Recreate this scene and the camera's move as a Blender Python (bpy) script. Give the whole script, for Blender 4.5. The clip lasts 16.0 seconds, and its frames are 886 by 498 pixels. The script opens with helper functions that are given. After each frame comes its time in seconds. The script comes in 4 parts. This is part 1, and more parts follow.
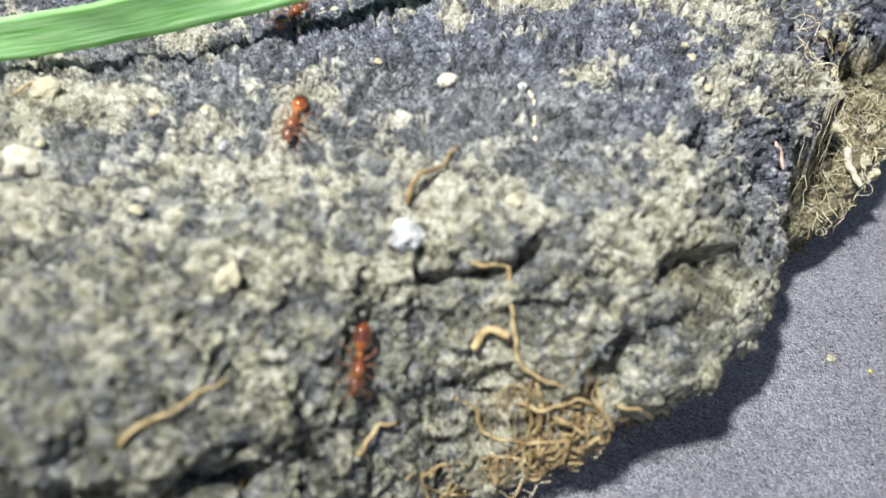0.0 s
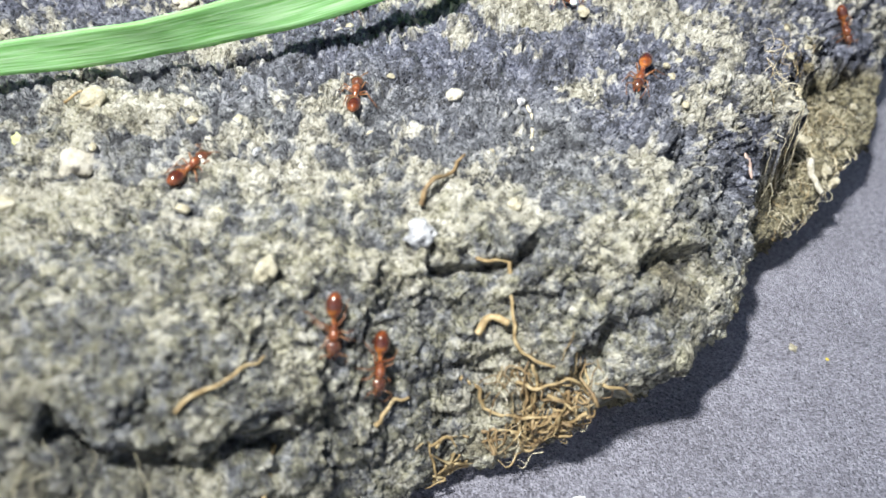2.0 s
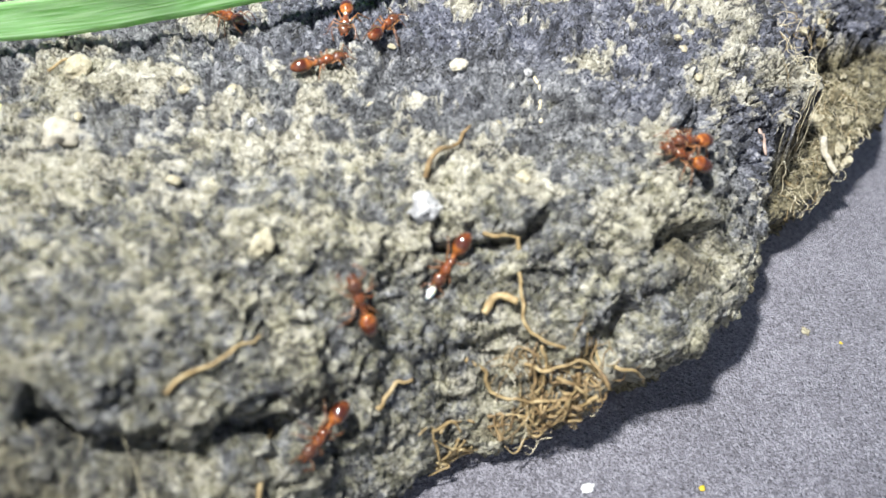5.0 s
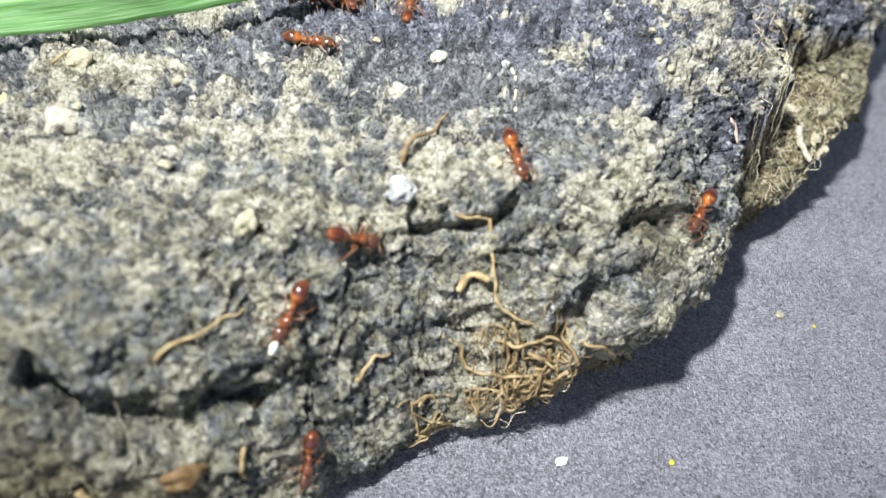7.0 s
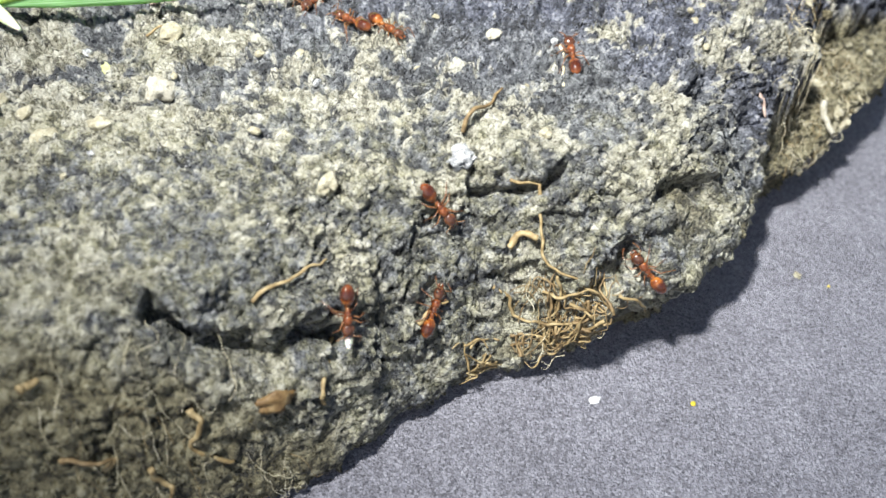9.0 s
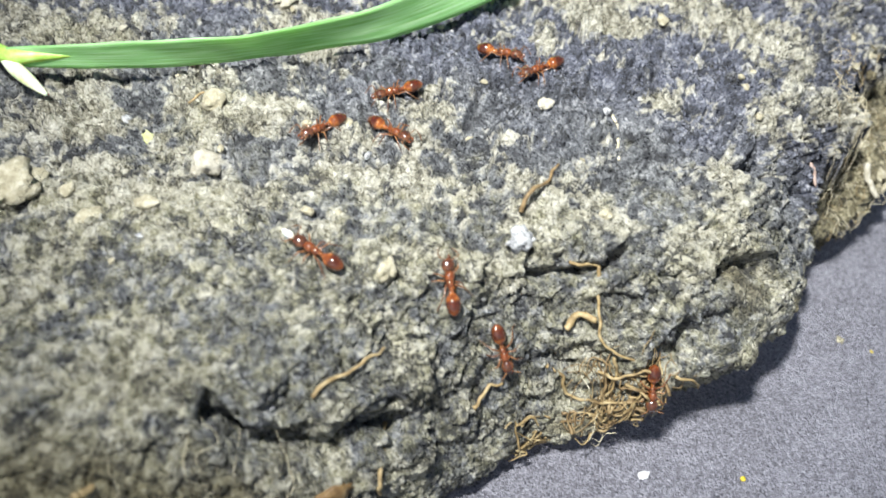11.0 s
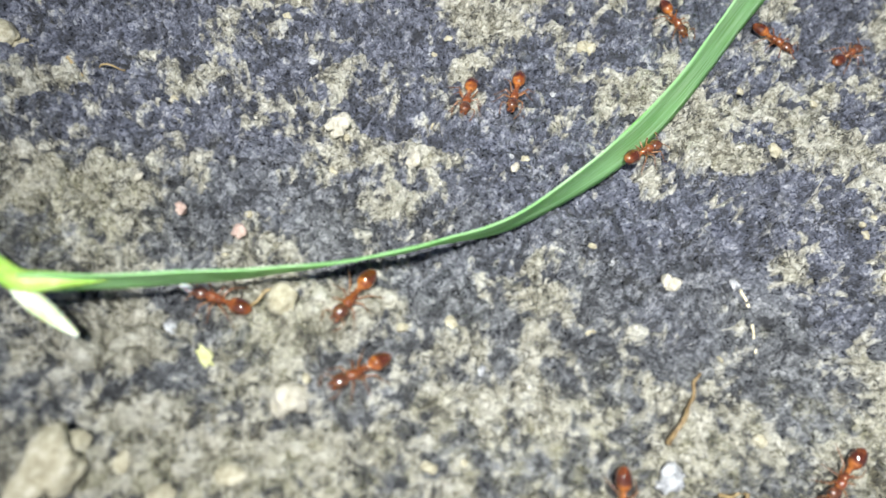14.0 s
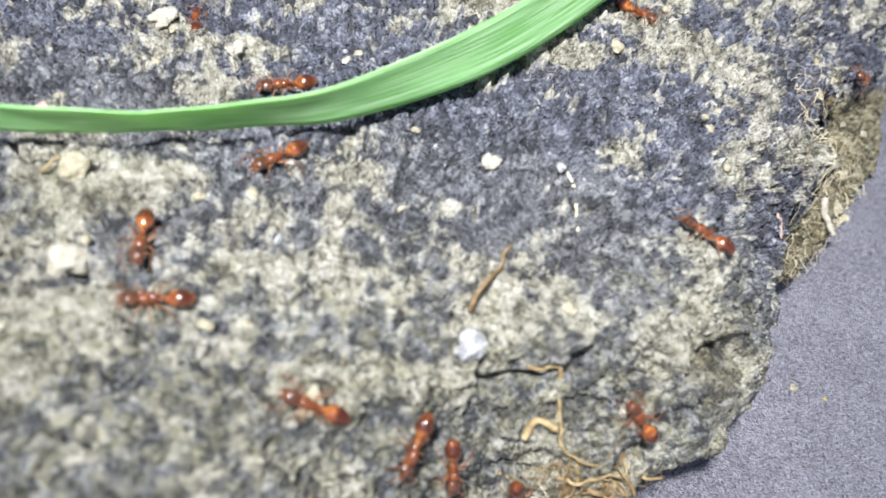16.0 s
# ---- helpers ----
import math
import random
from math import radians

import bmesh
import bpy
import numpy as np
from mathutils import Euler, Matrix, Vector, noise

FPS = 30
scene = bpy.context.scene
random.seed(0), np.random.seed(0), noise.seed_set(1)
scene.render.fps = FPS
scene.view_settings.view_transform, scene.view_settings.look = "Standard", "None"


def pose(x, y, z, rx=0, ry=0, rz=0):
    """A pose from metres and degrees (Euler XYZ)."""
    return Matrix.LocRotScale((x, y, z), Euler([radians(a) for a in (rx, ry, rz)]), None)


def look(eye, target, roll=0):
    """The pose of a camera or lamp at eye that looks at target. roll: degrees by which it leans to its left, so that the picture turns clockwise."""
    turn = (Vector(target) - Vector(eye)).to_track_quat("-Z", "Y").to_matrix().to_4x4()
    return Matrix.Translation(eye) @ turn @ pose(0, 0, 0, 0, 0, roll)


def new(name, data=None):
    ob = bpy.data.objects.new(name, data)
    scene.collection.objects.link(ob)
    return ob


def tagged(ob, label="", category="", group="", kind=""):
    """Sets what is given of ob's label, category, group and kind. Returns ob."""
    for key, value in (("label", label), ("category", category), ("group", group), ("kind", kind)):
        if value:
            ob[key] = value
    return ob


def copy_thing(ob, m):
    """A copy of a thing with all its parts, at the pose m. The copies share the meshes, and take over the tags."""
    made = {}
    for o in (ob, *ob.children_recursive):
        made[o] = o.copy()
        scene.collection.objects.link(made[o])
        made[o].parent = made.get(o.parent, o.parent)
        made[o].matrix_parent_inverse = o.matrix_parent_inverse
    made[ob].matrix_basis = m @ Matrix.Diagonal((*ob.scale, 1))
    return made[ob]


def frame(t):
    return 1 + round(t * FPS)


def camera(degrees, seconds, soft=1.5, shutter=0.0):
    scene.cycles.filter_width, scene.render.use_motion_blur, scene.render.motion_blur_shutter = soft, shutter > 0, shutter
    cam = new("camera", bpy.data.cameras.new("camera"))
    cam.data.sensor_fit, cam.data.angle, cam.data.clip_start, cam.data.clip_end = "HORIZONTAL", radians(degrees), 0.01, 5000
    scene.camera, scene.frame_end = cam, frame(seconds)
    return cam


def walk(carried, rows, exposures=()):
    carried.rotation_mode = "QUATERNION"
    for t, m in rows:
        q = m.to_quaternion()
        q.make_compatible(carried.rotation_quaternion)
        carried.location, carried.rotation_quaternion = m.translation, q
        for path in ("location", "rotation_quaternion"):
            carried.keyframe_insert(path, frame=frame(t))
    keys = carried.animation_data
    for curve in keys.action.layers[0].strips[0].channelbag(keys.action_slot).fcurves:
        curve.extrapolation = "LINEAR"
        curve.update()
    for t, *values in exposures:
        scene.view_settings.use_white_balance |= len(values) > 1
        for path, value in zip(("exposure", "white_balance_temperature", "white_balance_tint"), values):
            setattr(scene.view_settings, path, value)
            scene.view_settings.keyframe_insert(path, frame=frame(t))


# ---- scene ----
cam = camera(60.9, 16.0, shutter=0.3)
cam.data.dof.use_dof = True
cam.data.dof.focus_distance = 0.06
cam.data.dof.aperture_fstop = 30.0
METRES, EYE, TILT, LEAN, TURN = 0.12, 0.0495, -47.0, 0.0, 0.0
ROWS = [
    (0.0, 0.0, 0.0, 0.0, 0.0, 0.0, -0.0),
    (0.5, 0.0002, -0.016, 0.0039, 0.39, 0.31, -0.07),
    (1.0, 0.0022, -0.013, -0.0005, -0.17, 0.27, -0.4),
    (1.5, -0.0309, -0.0188, -0.0021, 0.1, -0.71, -0.9),
    (2.0, -0.0143, -0.0503, 0.0008, -1.29, -0.35, -0.65),
    (2.5, -0.0125, -0.0603, 0.0011, -1.39, -0.19, -0.43),
    (3.0, 0.0034, -0.0654, 0.0013, -1.77, -0.01, -0.52),
    (3.5, 0.0057, -0.0815, -0.0013, -2.27, 0.36, -0.49),
    (4.0, -0.0047, -0.0771, -0.0034, -2.35, 0.19, -0.51),
    (4.5, -0.0203, -0.0613, -0.0068, -2.08, -0.02, -0.42),
    (5.0, -0.021, -0.0302, -0.0106, -1.94, -0.64, -0.68),
    (7.5, 0.0027, -0.0555, -0.0212, -0.47, -0.75, -1.11),
    (8.0, -0.0202, -0.0297, -0.0369, -0.1, -2.05, -1.84),
    (8.5, -0.0215, -0.0971, -0.0269, 0.78, -3.91, -1.87),
    (11.0, -0.0684, -0.0916, 0.0337, -0.45, -4.48, -2.31),
    (11.5, -0.1396, -0.0604, 0.1144, -2.97, -7.71, -3.4),
    (12.0, -0.1992, -0.0267, 0.1647, -7.51, -9.94, -3.51),
    (12.5, -0.2442, 0.0219, 0.1795, -9.27, -12.31, -3.21),
    (13.0, -0.238, 0.0278, 0.2059, -8.75, -12.78, -2.73),
    (13.5, -0.2273, 0.0201, 0.1998, -9.25, -12.7, -2.7),
    (14.0, -0.1938, 0.0228, 0.2017, -8.3, -12.5, -2.47),
    (14.5, -0.1584, 0.0307, 0.1866, -7.86, -12.84, -2.41),
    (15.0, -0.1162, 0.0084, 0.1449, -7.88, -12.31, -2.26),
    (15.5, -0.1012, 0.0197, 0.1233, -7.87, -11.69, -2.1),
    (16.0, -0.0855, 0.0009, 0.1151, -8.1, -9.54, -1.76),
]
walk(cam, [(t, pose(0, 0, EYE, TILT, LEAN, TURN) @ pose(METRES * x, METRES * y, METRES * z, 90 + pitch, roll, yaw)) for t, x, y, z, yaw, pitch, roll in ROWS],
     exposures=[(0, 0.12, 6500, 9), (1, 0.14, 6450, 9), (2, 0.16, 6350, 12), (3.5, 0.18, 6200, 15), (5, 0.16, 6500, 12), (7.5, 0.24, 6400, 9), (8, 0.38, 6550, 7), (8.5, 0.28, 6500, 10), (11, 0.06, 6400, 10),
                (12, -0.06, 6400, 9), (12.8, -0.06, 6400, 9), (14, -0.08, 6300, 11), (15, -0.02, 6350, 14), (16, 0.06, 6200, 15)])

MM = 0.001

# ---- world and lights ----
world = bpy.data.worlds.new("dusk")
scene.world = world
world.use_nodes = True
wn = world.node_tree.nodes
sky = wn.new("ShaderNodeTexSky")
sky.sky_type, sky.sun_disc = "NISHITA", False
sky.sun_elevation, sky.sun_rotation = radians(40), radians(200)
world.node_tree.links.new(sky.outputs[0], wn["Background"].inputs[0])
wn["Background"].inputs[1].default_value = 0.085

# a torch held beside the camera, its beam soft towards the rim
lamp = bpy.data.lights.new("torch", "SPOT")
lamp.energy, lamp.color, lamp.shadow_soft_size = 2.5, (0.98, 1.0, 0.97), 0.005
lamp.spot_size, lamp.spot_blend = radians(70), 1.0
torch = new("torch", lamp)
torch.matrix_world = look((-0.034, 0.002, 0.142), (0.012, 0.066, 0.016))


# ---- numeric helpers ----
def lattice(ix, iy, iz, seed):
    h = (ix * 374761393 + iy * 668265263 + iz * 2147483647 + seed * 1274126177) & 0xFFFFFFFF
    h = ((h ^ (h >> 13)) * 1103515245) & 0xFFFFFFFF
    h = ((h ^ (h >> 16)) * 668265263) & 0xFFFFFFFF
    return (h ^ (h >> 15)) & 0xFFFF


def smooth_noise(p, size, seed):
    """Gradient noise, about -1 to 1, of points p (N, 3) with cells of that size."""
    q = p / size
    i = np.floor(q).astype(np.int64)
    f = q - i
    u = f * f * f * (f * (f * 6 - 15) + 10)
    total = np.zeros(len(p))
    for dx in (0, 1):
        for dy in (0, 1):
            for dz in (0, 1):
                h = lattice(i[:, 0] + dx, i[:, 1] + dy, i[:, 2] + dz, seed)
                az, el = (h & 255) * (2 * np.pi / 256), (h >> 8) * (2 / 255.0) - 1
                r = np.sqrt(np.maximum(0, 1 - el * el))
                g = r * np.cos(az) * (f[:, 0] - dx) + r * np.sin(az) * (f[:, 1] - dy) + el * (f[:, 2] - dz)
                w = (u[:, 0] if dx else 1 - u[:, 0]) * (u[:, 1] if dy else 1 - u[:, 1]) * (u[:, 2] if dz else 1 - u[:, 2])
                total += g * w
    return total * 1.5


def cells(p, size, seed):
    """Distance to the nearest and second nearest seed of a jittered lattice in the plane, and a random value of the nearest."""
    q = p[:, :2] / size
    i = np.floor(q).astype(np.int64)
    one, two, tag = np.full(len(p), 9.0), np.full(len(p), 9.0), np.zeros(len(p))
    for dx in (-1, 0, 1):
        for dy in (-1, 0, 1):
            h = lattice(i[:, 0] + dx, i[:, 1] + dy, 0 * i[:, 0], seed)
            d = np.hypot(i[:, 0] + dx + (h & 255) / 256 - q[:, 0], i[:, 1] + dy + (h >> 8) / 256 - q[:, 1])
            near = d < one
            two = np.where(near, one, np.minimum(two, d))
            tag = np.where(near, (h * 7919 & 1023) / 1023, tag)
            one = np.where(near, d, one)
    return one, two, tag


def step(lo, hi, v):
    v = np.clip((v - lo) / (hi - lo), 0, 1)
    return v * v * (3 - 2 * v)


def soften(field, wide, passes):
    """A grid of values, evened out over that many cells, several times over."""
    for axis in (0, 1) * passes:
        f = np.moveaxis(field, axis, 0)
        half = wide // 2
        f = np.concatenate([np.repeat(f[:1], half + 1, 0), f, np.repeat(f[-1:], half, 0)])
        total = np.cumsum(f, 0)
        field = np.moveaxis((total[2 * half + 1:] - total[:-2 * half - 1])[:field.shape[axis]] / (2 * half + 1), 0, axis)
    return field


def to_line(a, b, pts):
    """Distance of the points (a, b) to an open line."""
    best = np.full(a.shape, 1e9)
    for (x0, y0), (x1, y1) in zip(pts[:-1], pts[1:]):
        ex, ey = x1 - x0, y1 - y0
        t = np.clip(((a - x0) * ex + (b - y0) * ey) / (ex * ex + ey * ey), 0, 1)
        best = np.minimum(best, np.hypot(a - x0 - t * ex, b - y0 - t * ey))
    return best


# ---- the stone: a sheet that lies over the top and bends down its sides; lengths here in millimetres ----
# the edge all round, with the height of its lip: x, y, z
FRONT_EDGE = [(24.1, 36.7, 10), (22.8, 33.7, 10.3), (21.7, 31, 10.3), (19.9, 29.3, 10), (17.3, 27.6, 10.5), (16.8, 26.4, 10.5), (14.4, 25.4, 9.6), (12.4, 25.2, 9.4), (10.1, 24.4, 9.4),
              (10.0, 23.6, 8.5), (9.0, 23.2, 7), (6.0, 22.8, 5), (3.8, 22.2, 3.5), (0.4, 22.3, 3), (-1.2, 21.0, 3), (-4.8, 18.3, 3), (-7.0, 17.5, 3), (-8.9, 14.8, 3), (-10.5, 13.2, 2.5), (-14.4, 11.3, 2.5)]
BACK_EDGE = [(-17.2, 9.6, 2.2), (-25, 5.5, 2.2), (-34, 4, 3), (-46, 8, 6), (-60, 18, 8), (-68, 40, 10), (-68, 68, 10), (-60, 92, 10), (-15, 96, 10), (25, 93, 10), (50, 90, 10), (56.4, 80, 10), (52, 74, 10), (49.8, 69, 10)]
# the earthy shelf's edge, and the slab's broken rim above it
SHELF_EDGE = [(45.5, 63.4, 9.5), (42.9, 56.8, 9), (41.2, 53.2, 9), (36.2, 48.5, 9), (32.5, 44.8, 8), (30.4, 42.8, 7), (26.8, 41.1, 7.4)]
SLAB_RIM = [(45.5, 63.4, 10), (36.5, 57.5, 15), (31.6, 54, 17), (30.7, 52, 17), (29.2, 48.8, 17), (29.3, 45.7, 16.4), (26.8, 43.3, 15.2), (25.1, 40.4, 12.6), (24.1, 38.6, 11)]

# cracks and hollows that stand out: a line, half width, depth, lift of the stone beside it
CRACKS = [([(13.0, 39.8), (14.0, 38.4), (15.4, 37.9), (17.2, 38.5)], 0.5, 1.4, 0.5),
          ([(-1.5, 28.9), (0.4, 28.6), (2.3, 28.8), (3.8, 28.9), (5.2, 29.6)], 0.36, 1.2, 0.4),
          ([(-21.7, 16.2), (-20.7, 15.5), (-19.9, 14.9)], 0.6, 2.2, 0.5),
          ([(-19.9, 14.9), (-17.5, 15.6), (-14.5, 15.9), (-12.5, 17.2), (-10.2, 18.9)], 0.6, 1.8, 0.6),
          ([(-49.1, 54.3), (-47.9, 56.2), (-45.3, 56.6), (-44.1, 56.6), (-43.4, 57.4)], 0.36, 2.2, 0.5),
          ([(13.3, 29.5), (15.7, 30.9), (18.1, 31.3)], 0.6, 1.6, 0.4),
          ([(9.0, 24.3), (10.7, 25.3), (11.2, 26.4)], 0.7, 2.2, 0.4),
          ([(-22.9, 62.8), (-24.8, 61.0), (-25.7, 58.3)], 0.28, 1.1, 0.3)]
HOLLOWS = [([(-22.1, 38.6), (-20.6, 38.8)], 0.7, 1.4, 0.2), ([(-25.4, 34.6), (-23.9, 34.4)], 0.5, 1.2, 0.0), ([(-16.3, 27.2), (-15.4, 27.3)], 0.4, 1.4, 0.0),
           ([(7.9, 47.8), (9.1, 50.9)], 0.28, 1.1, 0.2), ([(4.1, 39.6), (4.6, 40.3)], 0.35, 1.2, 0.0), ([(-30.8, 61.4), (-29.7, 59.7)], 0.28, 1.0, 0.1),
           ([(-16.9, 64.1), (-15.9, 64.5)], 0.3, 1.1, 0.0), ([(-11.0, 44.9), (-8.9, 46.0)], 0.28, 1.1, 0.1), ([(-1.0, 38.2), (1.1, 38.4)], 0.4, 1.4, 0.2),
           ([(-36.8, 40.5), (-35.5, 40.3)], 0.4, 1.3, 0.0), ([(-18.2, 37.7), (-16.8, 38.3)], 0.28, 0.9, 0.3), ([(-24.9, 28.2), (-24.3, 28.4)], 0.4, 1.2, 0.0)]
# rounded bosses of the stone: x, y, half widths, height
BOSSES = [(14.9, 40.2, 2.6, 1.9, 1.0), (3.0, 30.9, 3.9, 1.9, 1.1), (10.5, 30.7, 3.3, 1.9, 0.7), (8.6, 27.2, 2.9, 2.1, 0.6), (-47.6, 56.6, 4.5, 2.9, 0.6), (-38.8, 31.4, 2.8, 1.6, 0.7), (-40.3, 49.4, 4.5, 2.5, 0.5),
          (-20.7, 41.3, 3.7, 2.3, 0.5), (-6.3, 27.4, 3.1, 2.0, 0.4), (-18.6, 19.3, 3.5, 2.4, 0.7), (-10.1, 21, 3.5, 1.6, 0.6), (14.3, 26.4, 2.2, 1.1, 0.5), (1.6, 21.4, 2.8, 1.2, 0.6)]
# places of the pale crust (minus: bare stone): x, y, half widths, amount
PALE = [(-20.7, 41.1, 3.5, 2.0, 0.5), (-28.3, 41.0, 2.3, 1, 0.4), (6.6, 54.7, 3.0, 1.7, 0.7), (10.0, 43.8, 2.6, 1.4, 0.5), (10.5, 30.7, 3.1, 1.8, 0.6), (-10.2, 68.1, 3.5, 3.9, 0.9),
        (5.8, 58.6, 3.3, 4.8, 0.9), (8.7, 53.6, 2.1, 1.4, 0.8), (-22.4, 55.8, 1.6, 1.1, 0.7), (-40.3, 49.4, 4.5, 2.3, 0.8), (-24.6, 41.0, 3.2, 1.4, 0.9), (-38.8, 31.4, 2.8, 1.6, 0.9),
        (-32.2, 31.4, 3.8, 1.6, 0.5), (-36.5, 38.6, 4.9, 1.6, 0.4), (-14, 33.9, 6.2, 1.8, 0.5), (-47.9, 56.4, 4.4, 2.5, -0.6), (-19.4, 62.8, 3.4, 2.7, -0.4), (-15.4, 55.9, 6.0, 3.0, -0.5),
        (-29.1, 55.0, 5.5, 4.0, -0.3), (8, 47, 9, 5, -0.35), (25, 43, 4.5, 6, 0.35), (0, 42, 12, 5, -0.35), (-22, 34.9, 2.4, 1.6, -0.6), (-31, 35, 11, 5, 0.25), (-8, 49, 10, 5, -0.35)]


def outline_distance(a, b, edge):
    """Distance inside a closed edge (minus: outside), the nearest point of it and its height."""
    best, cx, cy, cz = (np.full(a.shape, v) for v in (1e9, 0.0, 0.0, 0.0))
    inside = np.zeros(a.shape, bool)
    for (x0, y0, z0), (x1, y1, z1) in zip(edge, edge[1:] + edge[:1]):
        ex, ey = x1 - x0, y1 - y0
        t = np.clip(((a - x0) * ex + (b - y0) * ey) / (ex * ex + ey * ey), 0, 1)
        px, py = x0 + t * ex, y0 + t * ey
        d = np.hypot(a - px, b - py)
        near = d < best
        best, cx, cy, cz = np.where(near, d, best), np.where(near, px, cx), np.where(near, py, cy), np.where(near, z0 + t * (z1 - z0), cz)
        if ey:
            inside ^= ((y0 > b) != (y1 > b)) & (a < (b - y0) * ex / ey + x0)
    return np.where(inside, best, -best), cx, cy, cz


STEP = 0.14
ga, gb = np.arange(-80, 66, STEP), np.arange(-7, 106, STEP)
A, B = np.meshgrid(ga, gb, indexing="ij")
shape = A.shape
R, START, END = 1.1, 0.9, 1.95
D, CX, CY, LIP = outline_distance(A, B, FRONT_EDGE + BACK_EDGE + SHELF_EDGE)
safe = np.where(np.abs(D) < 1e-6, 1e-6, D)
nx, ny = (CX - A) / safe, (CY - B) / safe
inx, iny = np.where(D >= 0, A, CX), np.where(D >= 0, B, CY)
# the slab's own height, falling in a round shoulder to its rim, and the lower shelf beside its broken end
wave_x, wave_y = 0.45 * np.sin(iny * 1.7) + 0.25 * np.sin(iny * 4.3), 0.4 * np.sin(inx * 1.9)
DS, _, _, RIM = outline_distance(inx + wave_x, iny + wave_y, FRONT_EDGE + BACK_EDGE + SLAB_RIM)
RIM = np.maximum(RIM, LIP)
RIM = soften(RIM, 14, 4)
slab = RIM + (19.6 - RIM) * (1 - (1 - np.clip(DS / 14, 0, 1)) ** 2.6)
slab = soften(slab, 8, 3)
shelf = LIP + np.clip(np.maximum(D, 0) * 0.35, 0, 2.2)
LEDGE = step(0.1, -0.4, DS) * (inx > 20) * step(64, 58, iny)
TOP = slab * (1 - LEDGE) + np.minimum(shelf, slab) * LEDGE
s = np.maximum(-D, 0)
ang = np.minimum(START + s / R, END)
past = np.maximum(0, s - R * (END - START))
out = R * (np.sin(ang) - math.sin(START)) + past * math.cos(END)
down = R * (math.cos(START) - np.cos(ang)) + past * math.sin(END)
PX, PY, PZ = inx + nx * out * (s > 0), iny + ny * out * (s > 0), TOP - down
KEEP = PZ > -1.0
base = np.stack([PX, PY, np.maximum(PZ, -1.0)], -1)


def grid_normals(p):
    n = np.cross(np.gradient(p, axis=0), np.gradient(p, axis=1))
    return n / np.maximum(np.linalg.norm(n, axis=-1, keepdims=True), 1e-9)


flat = base.reshape(-1, 3)
fa, fb, fd = A.ravel(), B.ravel(), D.ravel()
side = step(0.0, 2.5, -fd)
wob = np.stack([smooth_noise(flat, 1.8, 5), smooth_noise(flat, 1.8, 6)], -1)
wa, wb = fa + wob[:, 0] * 0.7, fb + wob[:, 1] * 0.7

ca, cb = flat[:, 0] + wob[:, 0] * 0.7 + (19.6 - flat[:, 2]) * 0.5, flat[:, 1] + wob[:, 1] * 0.7 - (19.6 - flat[:, 2])


def chips(size, seed, tilt):
    """Broken facets: a plane of its own slope and height for each cell, and the joint between the cells."""
    p = np.stack([ca, cb, 0 * ca], -1)
    one, two, tag = cells(p, size, seed)
    h = smooth_noise(p, size * 1.3, seed + 50)
    plane = (np.sin(tag * 31.4) * np.sin(ca / size * 2.1 + tag * 50) + np.cos(tag * 17.3) * np.sin(cb / size * 2.1 + tag * 90)) * tilt
    return (tag - 0.5) * tilt * 1.5 + plane + h * tilt * 0.5, step(0.0, 0.16, two - one), tag


def groove(line, width, depth, lip=0.0):
    """A crack along a line; lip lifts the stone on its far side."""
    d = to_line(fa + wob[:, 0] * 0.5, fb + wob[:, 1] * 0.5, line)
    return -depth * np.exp(-(d / width) ** 2) + lip * np.exp(-(d / (width * 4)) ** 2) * (1 - np.exp(-(d / width) ** 2))


# the upper face is cleaner cut, the front more worn
high = step(30, 42, fb)
big, big_joint, big_tag = chips(4.6, 21, 0.62)
med, med_joint, med_tag = chips(1.9, 22, 0.17)
small, small_joint, small_tag = chips(0.75, 23, 0.075)
warped = flat + np.stack([wob[:, 0] * 0.7, wob[:, 1] * 0.7, 0 * fa], -1)
lumps = smooth_noise(flat, 11.0, 1) * 0.8 + smooth_noise(flat, 4.2, 2) * 0.5
rough = smooth_noise(flat, 1.1, 3) * 0.16 + smooth_noise(flat, 0.45, 4) * 0.13
pits = step(0.78, 0.95, 1 - np.abs(smooth_noise(flat, 1.7, 31)) * 1.6) * step(0.0, 0.35, smooth_noise(flat, 2.6, 32)) + step(0.35, 0.6, smooth_noise(flat, 0.9, 33)) * 0.6
billow = (np.abs(smooth_noise(warped, 5.2, 41)) - 0.22) * 1.2 + (np.abs(smooth_noise(warped, 2.1, 42)) - 0.22) * 0.75
crevice = step(0.9, 0.975, 1 - np.abs(smooth_noise(warped, 3.4, 43))) * step(-0.1, 0.25, smooth_noise(flat, 5.0, 44)) * (0.4 + 0.75 * high)
cleft = step(0.93, 0.985, 1 - np.abs(smooth_noise(warped, 1.6, 45))) * step(0.0, 0.3, smooth_noise(flat, 3.0, 46)) * (0.5 + 0.6 * high)
bump = lumps * 0.8 + billow * (0.5 + 0.35 * high) - crevice - cleft + big * big_joint * 0.55 + med * (0.3 + 0.7 * med_joint) * 0.8 + small * 1.4 + rough * 0.9 - (1 - med_joint) * 0.22 - (1 - small_joint) * 0.12 - pits * 0.5
